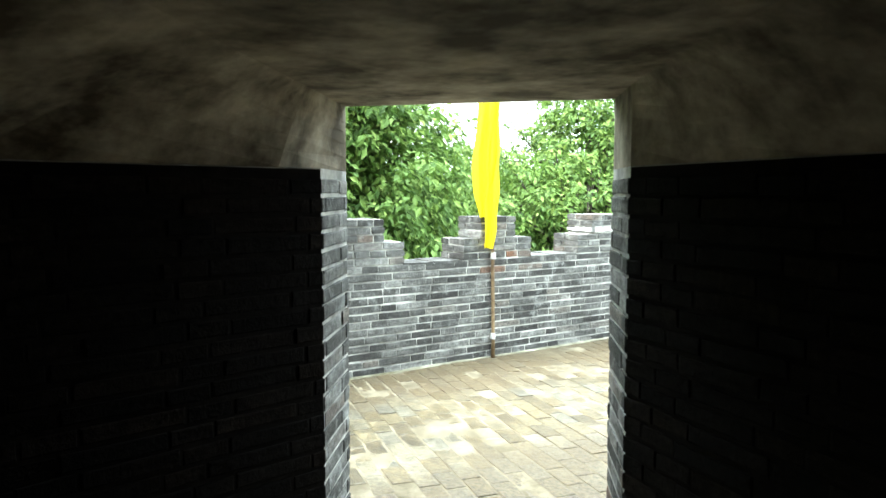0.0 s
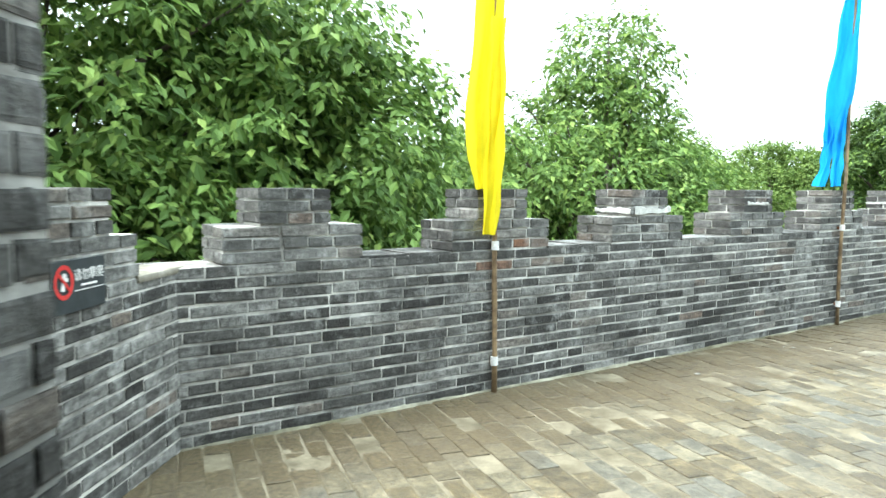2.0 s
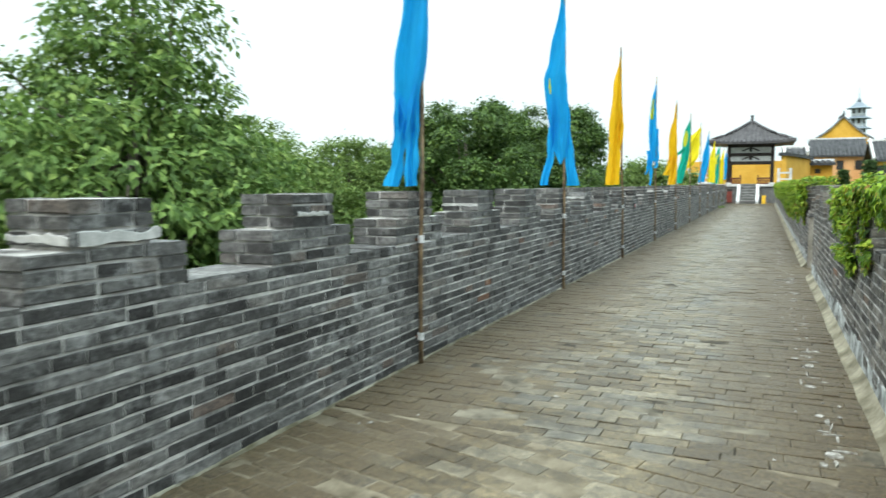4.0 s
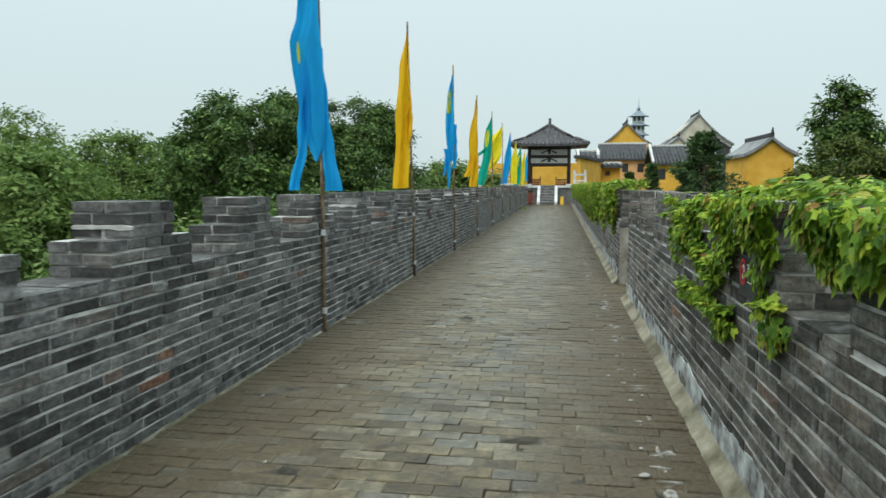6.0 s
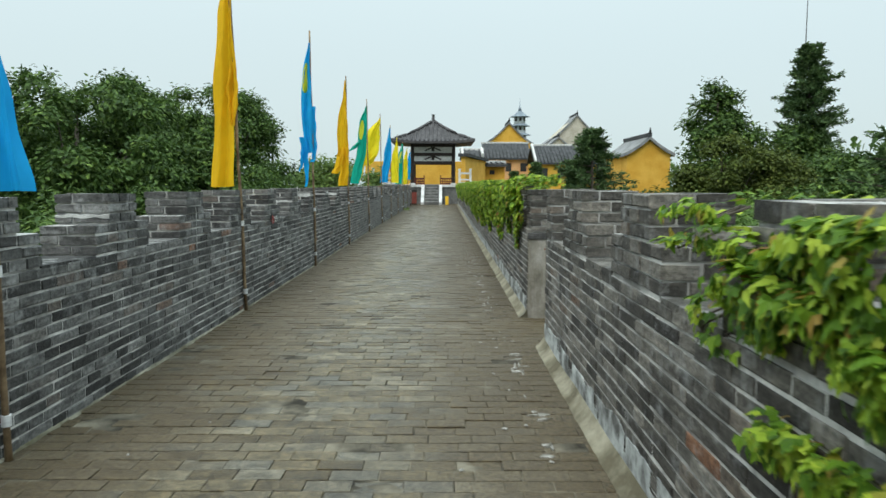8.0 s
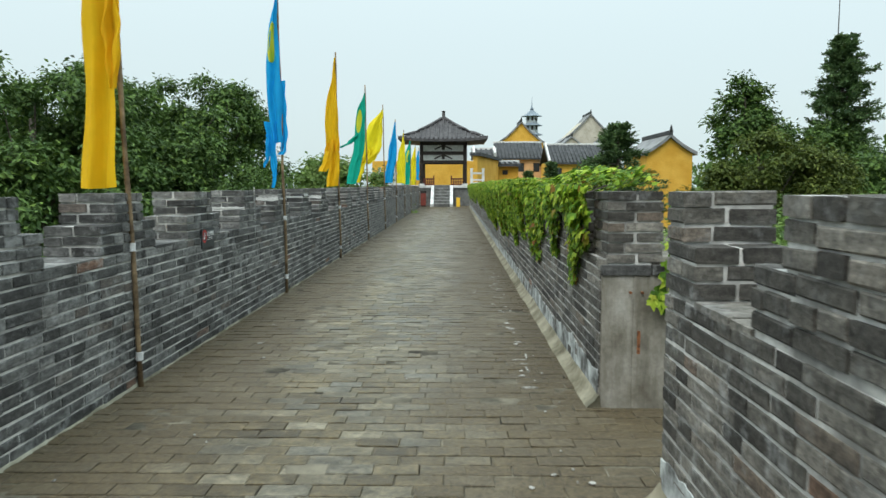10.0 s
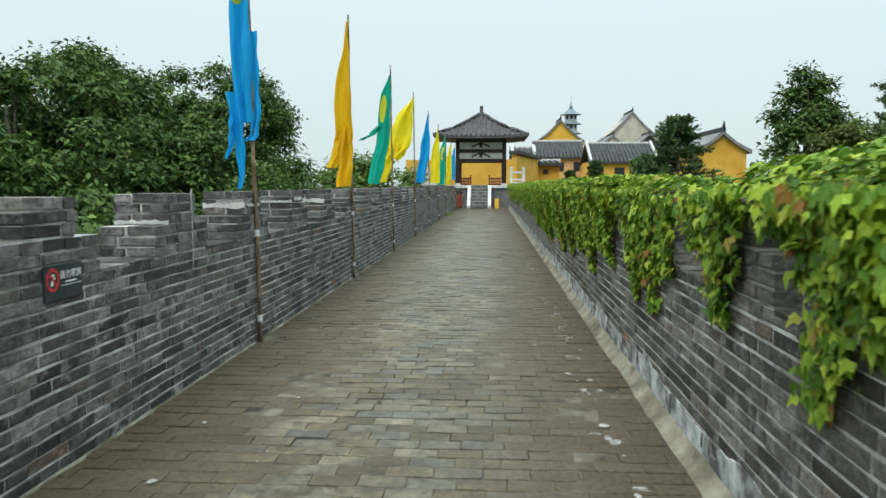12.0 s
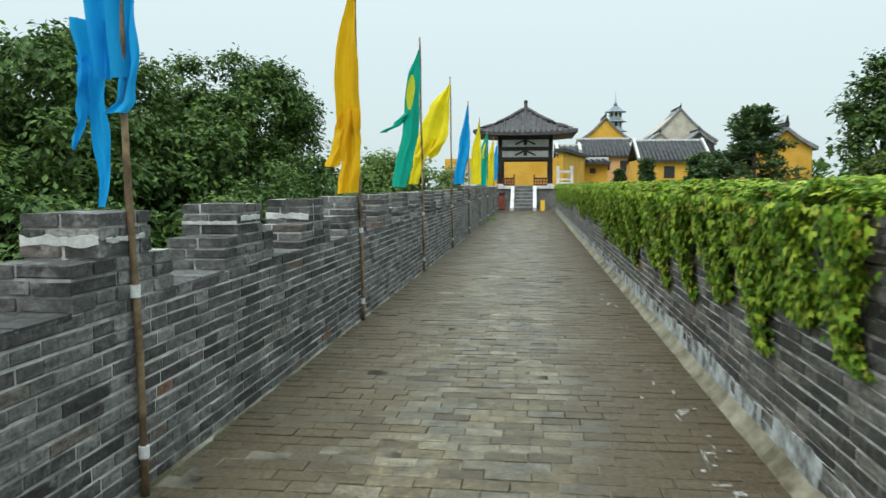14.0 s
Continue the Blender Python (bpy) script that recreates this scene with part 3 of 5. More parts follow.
tower_part("pier", prism([(-1.55, JF), (-1.95, -0.6), (-1.95, BACK), (L_IN[0], BACK), L_IN, (-JL, -LD), (-JL, JF)], -0.3, IMP), MORTAR, "grey brick pier")
tower_part("pier", prism([(1.95, 0), (JX, 0), (JX, -JD), R_IN, (R_IN[0], BACK), (1.95, BACK)], -0.3, IMP), MORTAR, "grey brick pier")
# unseen wall added behind the start of the walk to keep daylight out
tower_part("unseen_back_wall", boxes((-1.95, 1.95, BACK - 0.3, BACK, -0.3, 2.6)), SHADED_MORTAR)
# near-black skin added behind the jambs; its colour stands in for the passage's shade
tower_part("shaded_lining", prism([(-JL - 0.02, -LD - 0.004), (L_IN[0] - 0.02, L_IN[1] - 0.01), (L_IN[0] - 0.02, BACK), (L_IN[0] + 0.003, BACK), (L_IN[0] + 0.003, L_IN[1]), (-JL - 0.001, -LD - 0.003)], 0.0, IMP - 0.004), SHADED_MORTAR)
tower_part("shaded_lining", prism([(JX + 0.001, -JD - 0.003), (R_IN[0] - 0.003, R_IN[1]), (R_IN[0] - 0.003, BACK), (R_IN[0] + 0.02, BACK), (R_IN[0] + 0.02, R_IN[1] - 0.01), (JX + 0.02, -JD - 0.004)], 0.0, IMP - 0.004), SHADED_MORTAR)
# concrete beam over the passage: flat soffit with sloping cheeks
bm = bmesh.new()
stations = ((0.0, JL, JX, IMP), (-JD, JL + 0.002, JX + 0.002, IMP), (-0.62, 0.545, 0.51, IMP), (-1.02, 0.55, 0.55, IMP), (-1.36, 0.55, 0.6, IMP), (-2.4, 0.56, 0.62, IMP), (BACK, 0.56, 0.62, IMP))


def inner_x(y, side):
    (ax, ay), (bx, by) = ((-JL, -LD), L_IN) if side < 0 else ((JX, -JD), R_IN)
    if y >= ay:
        return ax
    if y <= by:
        return bx
    return ax + (bx - ax) * (y - ay) / (by - ay)


rows = []
for y, l, r, z in stations:
    xl, xr = inner_x(y, -1), inner_x(y, 1)
    prof = [(-1.95, z), (xl, z)]
    for i in range(1, 6):
        f = i / 6
        prof.append((xl + (-l - xl) * f, z + (SOF - z) * (f + 0.10 * math.sin(math.pi * f))))
    prof += [(-l + 0.0, SOF), (r, SOF)]
    for i in range(1, 6):
        f = 1 - i / 6
        prof.append((xr + (r - xr) * f, z + (SOF - z) * (f + 0.10 * math.sin(math.pi * f))))
    prof += [(xr, z), (1.95, z)]
    prof += [(1.95, 3.4), (-1.95, 3.4)]
    rows.append([bm.verts.new((x, y + (JF * min(max((JX - x) / (JX + JL), 0.0), 1.0) if y == 0.0 else 0.0), zz)) for x, zz in prof])
for a, b in zip(rows, rows[1:]):
    k = len(a)
    for i in range(k):
        bm.faces.new((a[i], b[i], b[(i + 1) % k], a[(i + 1) % k]))
bm.faces.new(rows[0])
bm.faces.new(list(reversed(rows[-1])))
bmesh.ops.recalc_face_normals(bm, faces=bm.faces[:])
tagged(tower_part("ceiling", bm, CEILING, "low sooty concrete ceiling with sloping cheeks"), kind="structure")
tw, shaded = Bricks(15), Bricks(17)


def tower_face(p, q, laid=tw, z0=0.0, courses=24, out=0.0052):
    a, b = Vector(tower_plan(*p)), Vector(tower_plan(*q))
    d = (b - a).normalized()
    laid.face((a.x, a.y), (d.x, d.y), (b - a).length, z0, courses, out=out)


tower_face((-JL, JF), (-JL, -LD))            # left jamb
tower_face((JX, -JD), (JX, 0))              # right jamb
# faces behind the jambs take the brick copy darkened as if in shade
tower_face((-JL, -LD), L_IN, shaded)
tower_face(R_IN, (JX, -JD), shaded)
tower_face(L_IN, (L_IN[0], BACK), shaded)
tower_face((R_IN[0], BACK), R_IN, shaded)
tower_face((-1.55, JF), (-JL, JF))
tower_face((JX, 0), (1.95, 0))
# parapet that ties the tower to the inner parapet
bm = boxes((1.25, 1.63, 0, 0.95, -0.3, LOW))
bm.transform(TOWER)
part("mortar_core", bm, MORTAR, wall_inner)


# ---- leaves, trees and creeper ----
OVAL = (np.array([(0, 0, 0), (0.26, 0.45, 0.05), (0, 1.0, -0.12), (-0.26, 0.45, 0.05)]), [(0, 1, 2), (0, 2, 3)])
LOBED = (np.array([(0, 0.02, 0), (0.40, -0.04, -0.05), (0.52, 0.36, -0.10), (0.24, 0.46, 0.0), (0.0, 1.0, -0.16), (-0.24, 0.46, 0.0), (-0.52, 0.36, -0.10), (-0.40, -0.04, -0.05)]),
         [(0, 1, 2, 3), (0, 3, 4, 5), (0, 5, 6, 7)])
SPRAY = (np.array([(0, 0, 0), (0.10, 0.3, 0.02), (0.34, 0.42, -0.03), (0.12, 0.55, 0.02), (0.26, 0.85, -0.05), (0, 1.0, -0.1), (-0.26, 0.85, -0.05), (-0.12, 0.55, 0.02), (-0.34, 0.42, -0.03), (-0.10, 0.3, 0.02)]),
         [(0, 1, 2, 3), (0, 3, 4, 5), (0, 5, 6, 7), (0, 7, 8, 9)])


def unit(a):
    return a / np.maximum(np.linalg.norm(a, axis=-1, keepdims=True), 1e-6)


def leaf_mesh(name, places, ways, ups, sizes, shape, mat, parent=None, wide=1.0):
    """One joined mesh of many leaves. ways: along the blade; ups: the blade's upper side."""
    tv, tf = shape
    y = unit(ways)
    x = unit(np.cross(y, ups))
    z = np.cross(x, y)
    s = sizes[:, None, None]
    v = places[:, None, :] + s * (wide * tv[None, :, 0:1] * x[:, None, :] + tv[None, :, 1:2] * y[:, None, :] + tv[None, :, 2:3] * z[:, None, :])
    k = len(tv)
    faces = [tuple(i * k + j for j in f) for i in range(len(places)) for f in tf]
    return mesh_from(name, v.reshape(-1, 3).tolist(), faces, mat, parent)


FRESH = leaf_material("fresh_leaf", ((0.0, (0.065, 0.125, 0.032)), (0.4, (0.125, 0.215, 0.055)), (0.8, (0.195, 0.305, 0.08)), (1.0, (0.31, 0.42, 0.12))))
DEEP = leaf_material("deep_leaf", ((0.0, (0.034, 0.070, 0.020)), (0.5, (0.068, 0.125, 0.030)), (0.9, (0.115, 0.19, 0.045)), (1.0, (0.18, 0.27, 0.055))), 0.5, 0.18)
PINE = leaf_material("pine_needles", ((0.0, (0.045, 0.085, 0.036)), (0.6, (0.082, 0.14, 0.055)), (1.0, (0.13, 0.20, 0.07))), 0.6, 0.15)
OLIVE = leaf_material("olive_leaf", ((0.0, (0.045, 0.070, 0.016)), (0.5, (0.085, 0.115, 0.024)), (0.9, (0.13, 0.165, 0.035)), (1.0, (0.19, 0.22, 0.05))), 0.5, 0.25)
PALE = leaf_material("pale_leaf", ((0.0, (0.085, 0.145, 0.04)), (0.6, (0.15, 0.23, 0.06)), (1.0, (0.23, 0.31, 0.09))), 0.5, 0.35)
IVY = leaf_material("creeper_leaf", ((0.0, (0.05, 0.115, 0.012)), (0.35, (0.12, 0.235, 0.018)), (0.65, (0.27, 0.40, 0.035)), (0.92, (0.43, 0.53, 0.06)), (0.965, (0.34, 0.27, 0.05)), (1.0, (0.24, 0.08, 0.03))), 0.4, 0.3)
BARK = plain_material("grey_brown_bark", (0.05, 0.04, 0.03), (0.13, 0.11, 0.085), 14.0, 0.95, 0.8, 70.0)


def tree(name, foot, blobs, leaf, mat, label, count, seed, droop=0.5, shape=OVAL, twigs=26, trunk=0.16, wide=1.0, cluster=26, lump=0.0):
    """Trunk, limbs and a leafy crown. blobs: (x, y, z, rx, ry, rz) ellipsoids that the crown fills unevenly."""
    rng = np.random.default_rng(seed)
    root = empty(name, pose(0, 0, 0), label, "tree")
    top = max(blobs, key=lambda b: b[2] + b[5])
    bm = bmesh.new()
    f, t = Vector(foot), Vector(top[:3])
    mid = f.lerp(t, 0.5) + Vector((rng.uniform(-0.2, 0.2), rng.uniform(-0.2, 0.2), 0))
    tube(bm, [f, f.lerp(mid, 0.6), mid, mid.lerp(t, 0.6), t + Vector((0, 0, top[5] * 0.5))], [trunk * 1.2, trunk, trunk * 0.8, trunk * 0.5, trunk * 0.15], 9)
    vol = np.array([b[3] * b[4] + b[4] * b[5] + b[3] * b[5] for b in blobs])
    pick = rng.choice(len(blobs), size=count // cluster, p=vol / vol.sum())
    B = np.array(blobs)[pick]
    d = unit(rng.normal(size=(len(pick), 3)))
    r = np.where(rng.random((len(pick), 1)) < 0.78, rng.normal(0.93, 0.085, size=(len(pick), 1)), rng.uniform(0.3, 0.9, size=(len(pick), 1)))
    centres = B[:, :3] + d * r * B[:, 3:]
    if lump:
        # boughs end in rounded tufts, lit on top and dark between
        heads = max(6, int(vol.sum() * 0.62 / lump ** 2))
        HB = np.array(blobs)[rng.choice(len(blobs), size=heads, p=vol / vol.sum())]
        hd = unit(rng.normal(size=(heads, 3)) + np.array([0, 0, 0.25]))
        tufts = HB[:, :3] + hd * HB[:, 3:] * rng.uniform(0.72, 1.0, size=(heads, 1))
        which = rng.integers(0, heads, len(pick))
        d = unit(rng.normal(size=(len(pick), 3)) + 0.5 * hd[which] + np.array([0, 0, 0.45]))
        size = lump * rng.uniform(0.6, 1.25, size=(heads, 1))
        centres = tufts[which] + d * size[which] * np.array([1.0, 1.0, 0.75]) * rng.uniform(0.8, 1.05, size=(len(pick), 1))
    for c in centres[:: max(1, len(centres) // twigs)]:
        a = f.lerp(t, float(rng.uniform(0.35, 0.9)))
        e = Vector(c)
        m = a.lerp(e, 0.5) + Vector((0, 0, float(rng.uniform(0.0, 0.35))))
        tube(bm, [a, m, e], [trunk * 0.34, trunk * 0.2, trunk * 0.05], 5)
    part("trunk", bm, BARK, root)
    p = np.repeat(centres, cluster, axis=0)
    outward = np.repeat(unit(d * np.array([1, 1, 0.6])), cluster, axis=0)
    k = len(p)
    # each cluster is a drooping spray: leaves to both sides of a twig
    twig = unit(outward + np.repeat(rng.normal(size=(len(centres), 3)) * 0.55, cluster, axis=0) + np.array([0, 0, -0.25 * droop]))
    along = rng.uniform(-1.0, 1.0, size=(k, 1))
    across = unit(np.cross(twig, np.array([0.05, 0.02, 1.0]))) * np.sign(rng.normal(size=(k, 1)))
    p = p + twig * along * leaf * 2.1 + across * rng.uniform(0.0, 0.55, size=(k, 1)) * leaf + rng.normal(size=(k, 3)) * leaf * np.array([0.5, 0.5, 0.4])
    p[:, 2] -= 0.25 * leaf * (along[:, 0] + 1) ** 2 * droop
    ways = unit(twig * 0.7 + across * 0.9 + rng.normal(size=(k, 3)) * 0.4) + np.array([0, 0, -droop])
    ups = np.array([0, 0, 1.0]) + 0.5 * outward + rng.normal(size=(k, 3)) * 0.4
    crown = leaf_mesh("crown", p, ways, ups, leaf * rng.uniform(0.6, 1.35, size=k), shape, mat, root, wide)
    return root


def conifer(name, foot, height, radius, mat, label, seed, levels=13, leaf=0.5):
    """A pine or cedar in layered boughs."""
    rng = np.random.default_rng(seed)
    root = empty(name, pose(0, 0, 0), label, "tree")
    bm = bmesh.new()
    f = Vector(foot)
    tube(bm, [f, f + Vector((0.1, 0, height * 0.5)), f + Vector((0, 0, height))], [height * 0.022, height * 0.014, 0.02], 8)
    P, W = [], []
    for i in range(levels):
        h = height * (0.22 + 0.77 * i / (levels - 1))
        reach = radius * (1 - i / levels) ** 0.85 * rng.uniform(0.7, 1.25) + 0.08 * radius
        for j in range(7):
            a = rng.uniform(0, 2 * math.pi)
            q = reach * rng.uniform(0.45, 1.2)
            way = Vector((math.cos(a), math.sin(a), rng.uniform(0.0, 0.35)))
            s, e = f + Vector((0, 0, h)), f + Vector((0, 0, h)) + way * q
            tube(bm, [s, e], [height * 0.006, 0.012], 4)
            for u in np.linspace(0.2, 1.0, 34):
                for w in range(4):
                    P.append(np.array(s.lerp(e, float(u))) + rng.normal(size=3) * leaf * np.array([0.35, 0.35, 0.22]))
                    W.append(np.array(way) + rng.normal(size=3) * 0.7 + np.array([0, 0, 0.25]))
    part("trunk", bm, BARK, root)
    P, W = np.array(P), np.array(W)
    leaf_mesh("crown", P, W, np.array([0, 0, 1.0]) + rng.normal(size=P.shape) * 0.5, leaf * rng.uniform(0.5, 1.2, size=len(P)), SPRAY, mat, root, 0.75)
    return root


tree("broadleaf_tree", (-8.6, 1.2, GROUND), [(-8.4, 0.9, 1.9, 2.1, 2.6, 2.6), (-8.3, 3.4, 1.2, 1.7, 1.5, 1.5), (-8.6, 2.6, 2.6, 1.6, 1.7, 1.5), (-8.0, -1.5, 2.2, 1.8, 2.2, 2.2), (-7.2, 1.8, 0.6, 1.0, 2.2, 1.0), (-8.5, 3.0, -0.6, 1.8, 2.6, 1.4), (-8.3, 4.4, 1.6, 1.1, 1.2, 1.2), (-8.4, 3.4, 2.6, 1.4, 1.3, 1.1)],
     0.118, FRESH, "large leafy green broadleaf tree close behind the parapet", 125000, 21, 0.6, twigs=90, cluster=24)
tree("broadleaf_tree", (-9.6, 9.3, GROUND), [(-9.6, 9.4, 1.6, 1.5, 1.5, 1.5), (-9.5, 9.5, 2.9, 0.95, 0.95, 1.2), (-9.2, 8.6, 0.9, 1.6, 1.8, 1.2), (-9.3, 10.5, 1.2, 1.1, 1.3, 0.9), (-9.2, 8.6, -0.9, 1.7, 2.6, 1.3), (-9.4, 7.2, 0.9, 1.2, 1.4, 1.3)],
     0.11, FRESH, "slender green broadleaf tree with a pointed open crown", 55000, 22, 0.6, twigs=70, cluster=22)
for i, (x, y, z, r, h) in enumerate(((-12.6, 39.0, 1.9, 2.8, 3.3), (-12.4, 34.5, 1.2, 2.3, 2.8), (-14.4, 34.0, 1.7, 2.9, 3.2), (-13.6, 29.6, 1.5, 2.7, 3.0))):
    tree("broadleaf_tree", (x, y, GROUND), [(x, y, z, r, r, h), (x + 1.2, y - 1.5, z - 1.6, r * 0.9, r, h * 0.7), (x - 1.5, y + 1.5, z - 0.4, r * 0.8, r, h * 0.8), (x + 0.6, y + 1.6, z + 1.0, r * 0.5, r * 0.5, h * 0.62)],
         0.165, DEEP, "dark green dense broadleaf tree beyond the parapet", 56000, 30 + i, 0.45, twigs=30, trunk=0.25, cluster=14, lump=0.62)
for i, (x, y, z, r) in enumerate(((-21, 28, 0.0, 2.8), (-25, 40, 0.6, 3.4), (-19.5, 19, -0.6, 2.4), (-27, 30, 1.2, 3.6), (-34, 24, 0.8, 4.0), (-36, 44, 1.4, 4.4), (-8.5, 48, 0.6, 2.0))):
    tree("broadleaf_tree", (x, y, GROUND), [(x, y, z, r, r, r * 0.95), (x + 1, y - 1.4, z - 1.4, r, r, r * 0.7), (x - 1.2, y + 1, z + r * 0.4, r * 0.55, r * 0.55, r * 0.6)],
         0.24, PALE, "pale green broadleaf tree farther off", 20000, 40 + i, 0.4, twigs=10, trunk=0.2, cluster=12, lump=0.65)
for i, (x, y, z, r) in enumerate(((-8.2, 14.5, -0.3, 1.15), (-8.6, 19.0, -0.2, 1.2), (-8.4, 25.0, -0.1, 1.2), (-8.8, 32.0, 0.0, 1.5), (-8.4, 12.0, -1.0, 1.4))):
    tree("shrub", (x, y, GROUND), [(x, y, z, r, r * 1.5, r), (x + 0.5, y + 1.4, z - 0.7, r, r * 1.4, r)], 0.13, DEEP if y > 18 else PALE, "dark green shrub growing outside the parapet" if y > 18 else "light green shrub growing outside the parapet", 9000, 60 + i, 0.4, twigs=10, trunk=0.08)
# inner side
conifer("pine_tree", (4.0, 42.8, GROUND), 8.3, 3.0, PINE, "dark pine tree with an open layered crown", 71, 22, 0.21)
conifer("cedar_tree", (26.5, 67.5, GROUND), 16.9, 5.0, PINE, "tall dark cedar with a soft feathery crown", 72, 34, 0.36)
tree("broadleaf_tree", (19.2, 67.6, GROUND), [(19.0, 67, 6.6, 1.7, 1.7, 2.6), (20.0, 66.5, 3.6, 2.7, 2.7, 2.6), (24.5, 66, 2.6, 3.2, 3.0, 2.8), (19.8, 66.0, 1.4, 2.6, 2.6, 2.4)], 0.36, DEEP, "tall dark green tree with a columnar crown", 30000, 73, 0.3, twigs=14, trunk=0.35, cluster=12, lump=0.8)
tree("broadleaf_tree", (11.5, 46.0, GROUND), [(11.6, 46, 1.3, 2.2, 2.2, 2.3), (13.6, 45.6, 1.0, 2.0, 2.0, 1.9), (9.6, 46.5, 0.4, 1.5, 1.7, 1.4)], 0.22, OLIVE, "rounded dark olive-green tree inside the rampart", 30000, 74, 0.4, twigs=14, trunk=0.25, cluster=12, lump=0.5)
tree("broadleaf_tree", (24.0, 50.0, GROUND), [(24, 50, 1.6, 3.0, 3.0, 2.6), (28.5, 48, 2.2, 3.4, 3.2, 3.2), (19.6, 50, 0.6, 2.4, 2.4, 2.2)], 0.28, DEEP, "broad dark green tree inside the rampart", 30000, 75, 0.4, twigs=14, trunk=0.3, cluster=12, lump=0.7)
conifer("pine_tree", (8.7, 25.0, GROUND), 12.0, 2.6, PINE, "dark pine tree with reaching boughs", 76, 14, 0.28)
for i, (x, y, z, rx, ry, rz) in enumerate(((1.9, 20.3, 0.15, 1.5, 1.6, 0.95), (4.2, 22.5, 0.25, 1.8, 1.8, 1.0), (3.2, 27.0, 0.0, 2.2, 2.4, 1.0), (7.5, 24.0, 0.1, 2.4, 2.4, 1.2), (2.6, 12.0, -0.4, 1.5, 2.0, 1.1), (6.5, 33.0, -0.1, 2.6, 2.6, 1.0), (0.8, 33.0, -0.6, 1.6, 3.0, 0.9))):
    tree("shrub", (x, y, GROUND), [(x, y, z, rx, ry, rz), (x + 0.4, y + 0.4, z - 1.2, rx, ry, rz)], 0.10, DEEP if i % 2 else FRESH, "dense green shrub inside the rampart", 16000 if i < 2 else 9000, 80 + i, 0.3, twigs=12, trunk=0.07)
for x, y, h in ((3.5, 76.0, 6.8), (5.5, 75.0, 7.6)):
    conifer("small_cypress", (x, y, GROUND), h, 1.0, PINE, "small dark cypress in the temple yard", int(x * 10), 14, 0.30)
conifer("pine_tree", (8.3, 70.0, GROUND), 7.5, 2.2, PINE, "small dark pine before the temple halls", 78, 9, 0.5)
# far woods
rng = np.random.default_rng(5)
for n_wood, (x0, x1, y0, y1, top) in enumerate(((-120, -30, 60, 130, 4.5), (25, 130, 75, 150, 5.5), (-95, -40, -20, 60, 3.5))):
    k = 16000
    c = np.stack([rng.uniform(x0, x1, 170), rng.uniform(y0, y1, 170), rng.uniform(-2.5, 0.5, 170)], 1)
    pick = rng.integers(0, 170, k)
    d = unit(rng.normal(size=(k, 3)))
    rad = rng.uniform(2.5, top + 0.5, 170)[pick]
    p = c[pick] + d * rad[:, None] * np.array([1.0, 1.0, 0.85])
    ob = leaf_mesh("far_woods", p, d + np.array([0, 0, -0.3]), np.array([0, 0, 1.0]) + rng.normal(size=(k, 3)) * 0.4, rng.uniform(0.8, 1.7, k), SPRAY, DEEP if n_wood else PALE)
    tagged(ob, "distant green woods beyond the rampart", "woods", kind="stuff")

# ---- creeper on the inner parapet ----
def creeper(name, label, spots, seed, size):
    """Leaves lying like tiles on the wall. spots: (count, y0, y1, centre of fall, how far it hangs)."""
    rng = np.random.default_rng(seed)
    root = empty(name, pose(0, 0, 0), label, "creeper")
    P, W, U = [], [], []
    stems = bmesh.new()
    for count, y0, y1, top, hang, bulge in spots:
        crest = top > 1.28
        top -= 0.07 if crest else 0.0
        n_str = max(3, int((y1 - y0) * 9))
        ys = rng.uniform(y0, y1, n_str)
        falls = hang * rng.beta(1.3, 1.9, n_str) * 1.42
        for ys_i, fall in zip(ys, falls):
            tube(stems, [(RIGHT_X + 0.12, ys_i + 0.05, top + 0.02), (RIGHT_X - 0.03, ys_i, top - 0.03), (RIGHT_X - 0.02, ys_i + rng.uniform(-0.1, 0.1), top - fall)], [0.006, 0.005, 0.002], 4)
        per = np.maximum((count * falls / falls.sum()).astype(int), 4)
        for yc, fall, k in zip(ys, falls, per):
            u = rng.uniform(0, 1, k) ** 0.85
            z = top + 0.03 - u * fall
            thick = bulge * (1 - u) ** 0.7 + 0.015
            sway = 0.12 * np.sin(u * 5 + yc * 7)
            y = yc + sway * u + rng.normal(size=k) * 0.065
            x = RIGHT_X - rng.uniform(0.2, 1.0, k) * thick - 0.012
            P.append(np.stack([x, y, z], 1))
            W.append(np.stack([rng.normal(size=k) * 0.25 - 0.35, rng.normal(size=k) * 0.5, -np.ones(k)], 1))
            U.append(np.stack([-np.ones(k), rng.normal(size=k) * 0.4, 0.6 + rng.normal(size=k) * 0.35], 1))
        k = int(count * 0.55)
        x = RIGHT_X + rng.uniform(-0.08, THICK + 0.1 if crest else 0.0, k)
        y = rng.uniform(y0, y1, k)
        z = top + 0.02 + bulge * 0.5 * rng.uniform(0, 1, k) + 0.025 * np.sin(y * 3.1) + 0.02 * np.sin(y * 7.7)
        P.append(np.stack([x, y, z], 1))
        W.append(np.stack([-0.8 + rng.normal(size=k) * 0.5, rng.normal(size=k) * 0.6, -0.25 + rng.normal(size=k) * 0.2], 1))
        U.append(np.stack([-0.3 + rng.normal(size=k) * 0.3, rng.normal(size=k) * 0.3, np.ones(k)], 1))
    tagged(part("stem", stems, BARK, root), kind="stuff")
    P, W, U = np.concatenate(P), np.concatenate(W), np.concatenate(U)
    tagged(leaf_mesh("leaf_mat", P, W, U, size * rng.uniform(0.55, 1.3, len(P)), LOBED, IVY, root), kind="stuff")
    return root


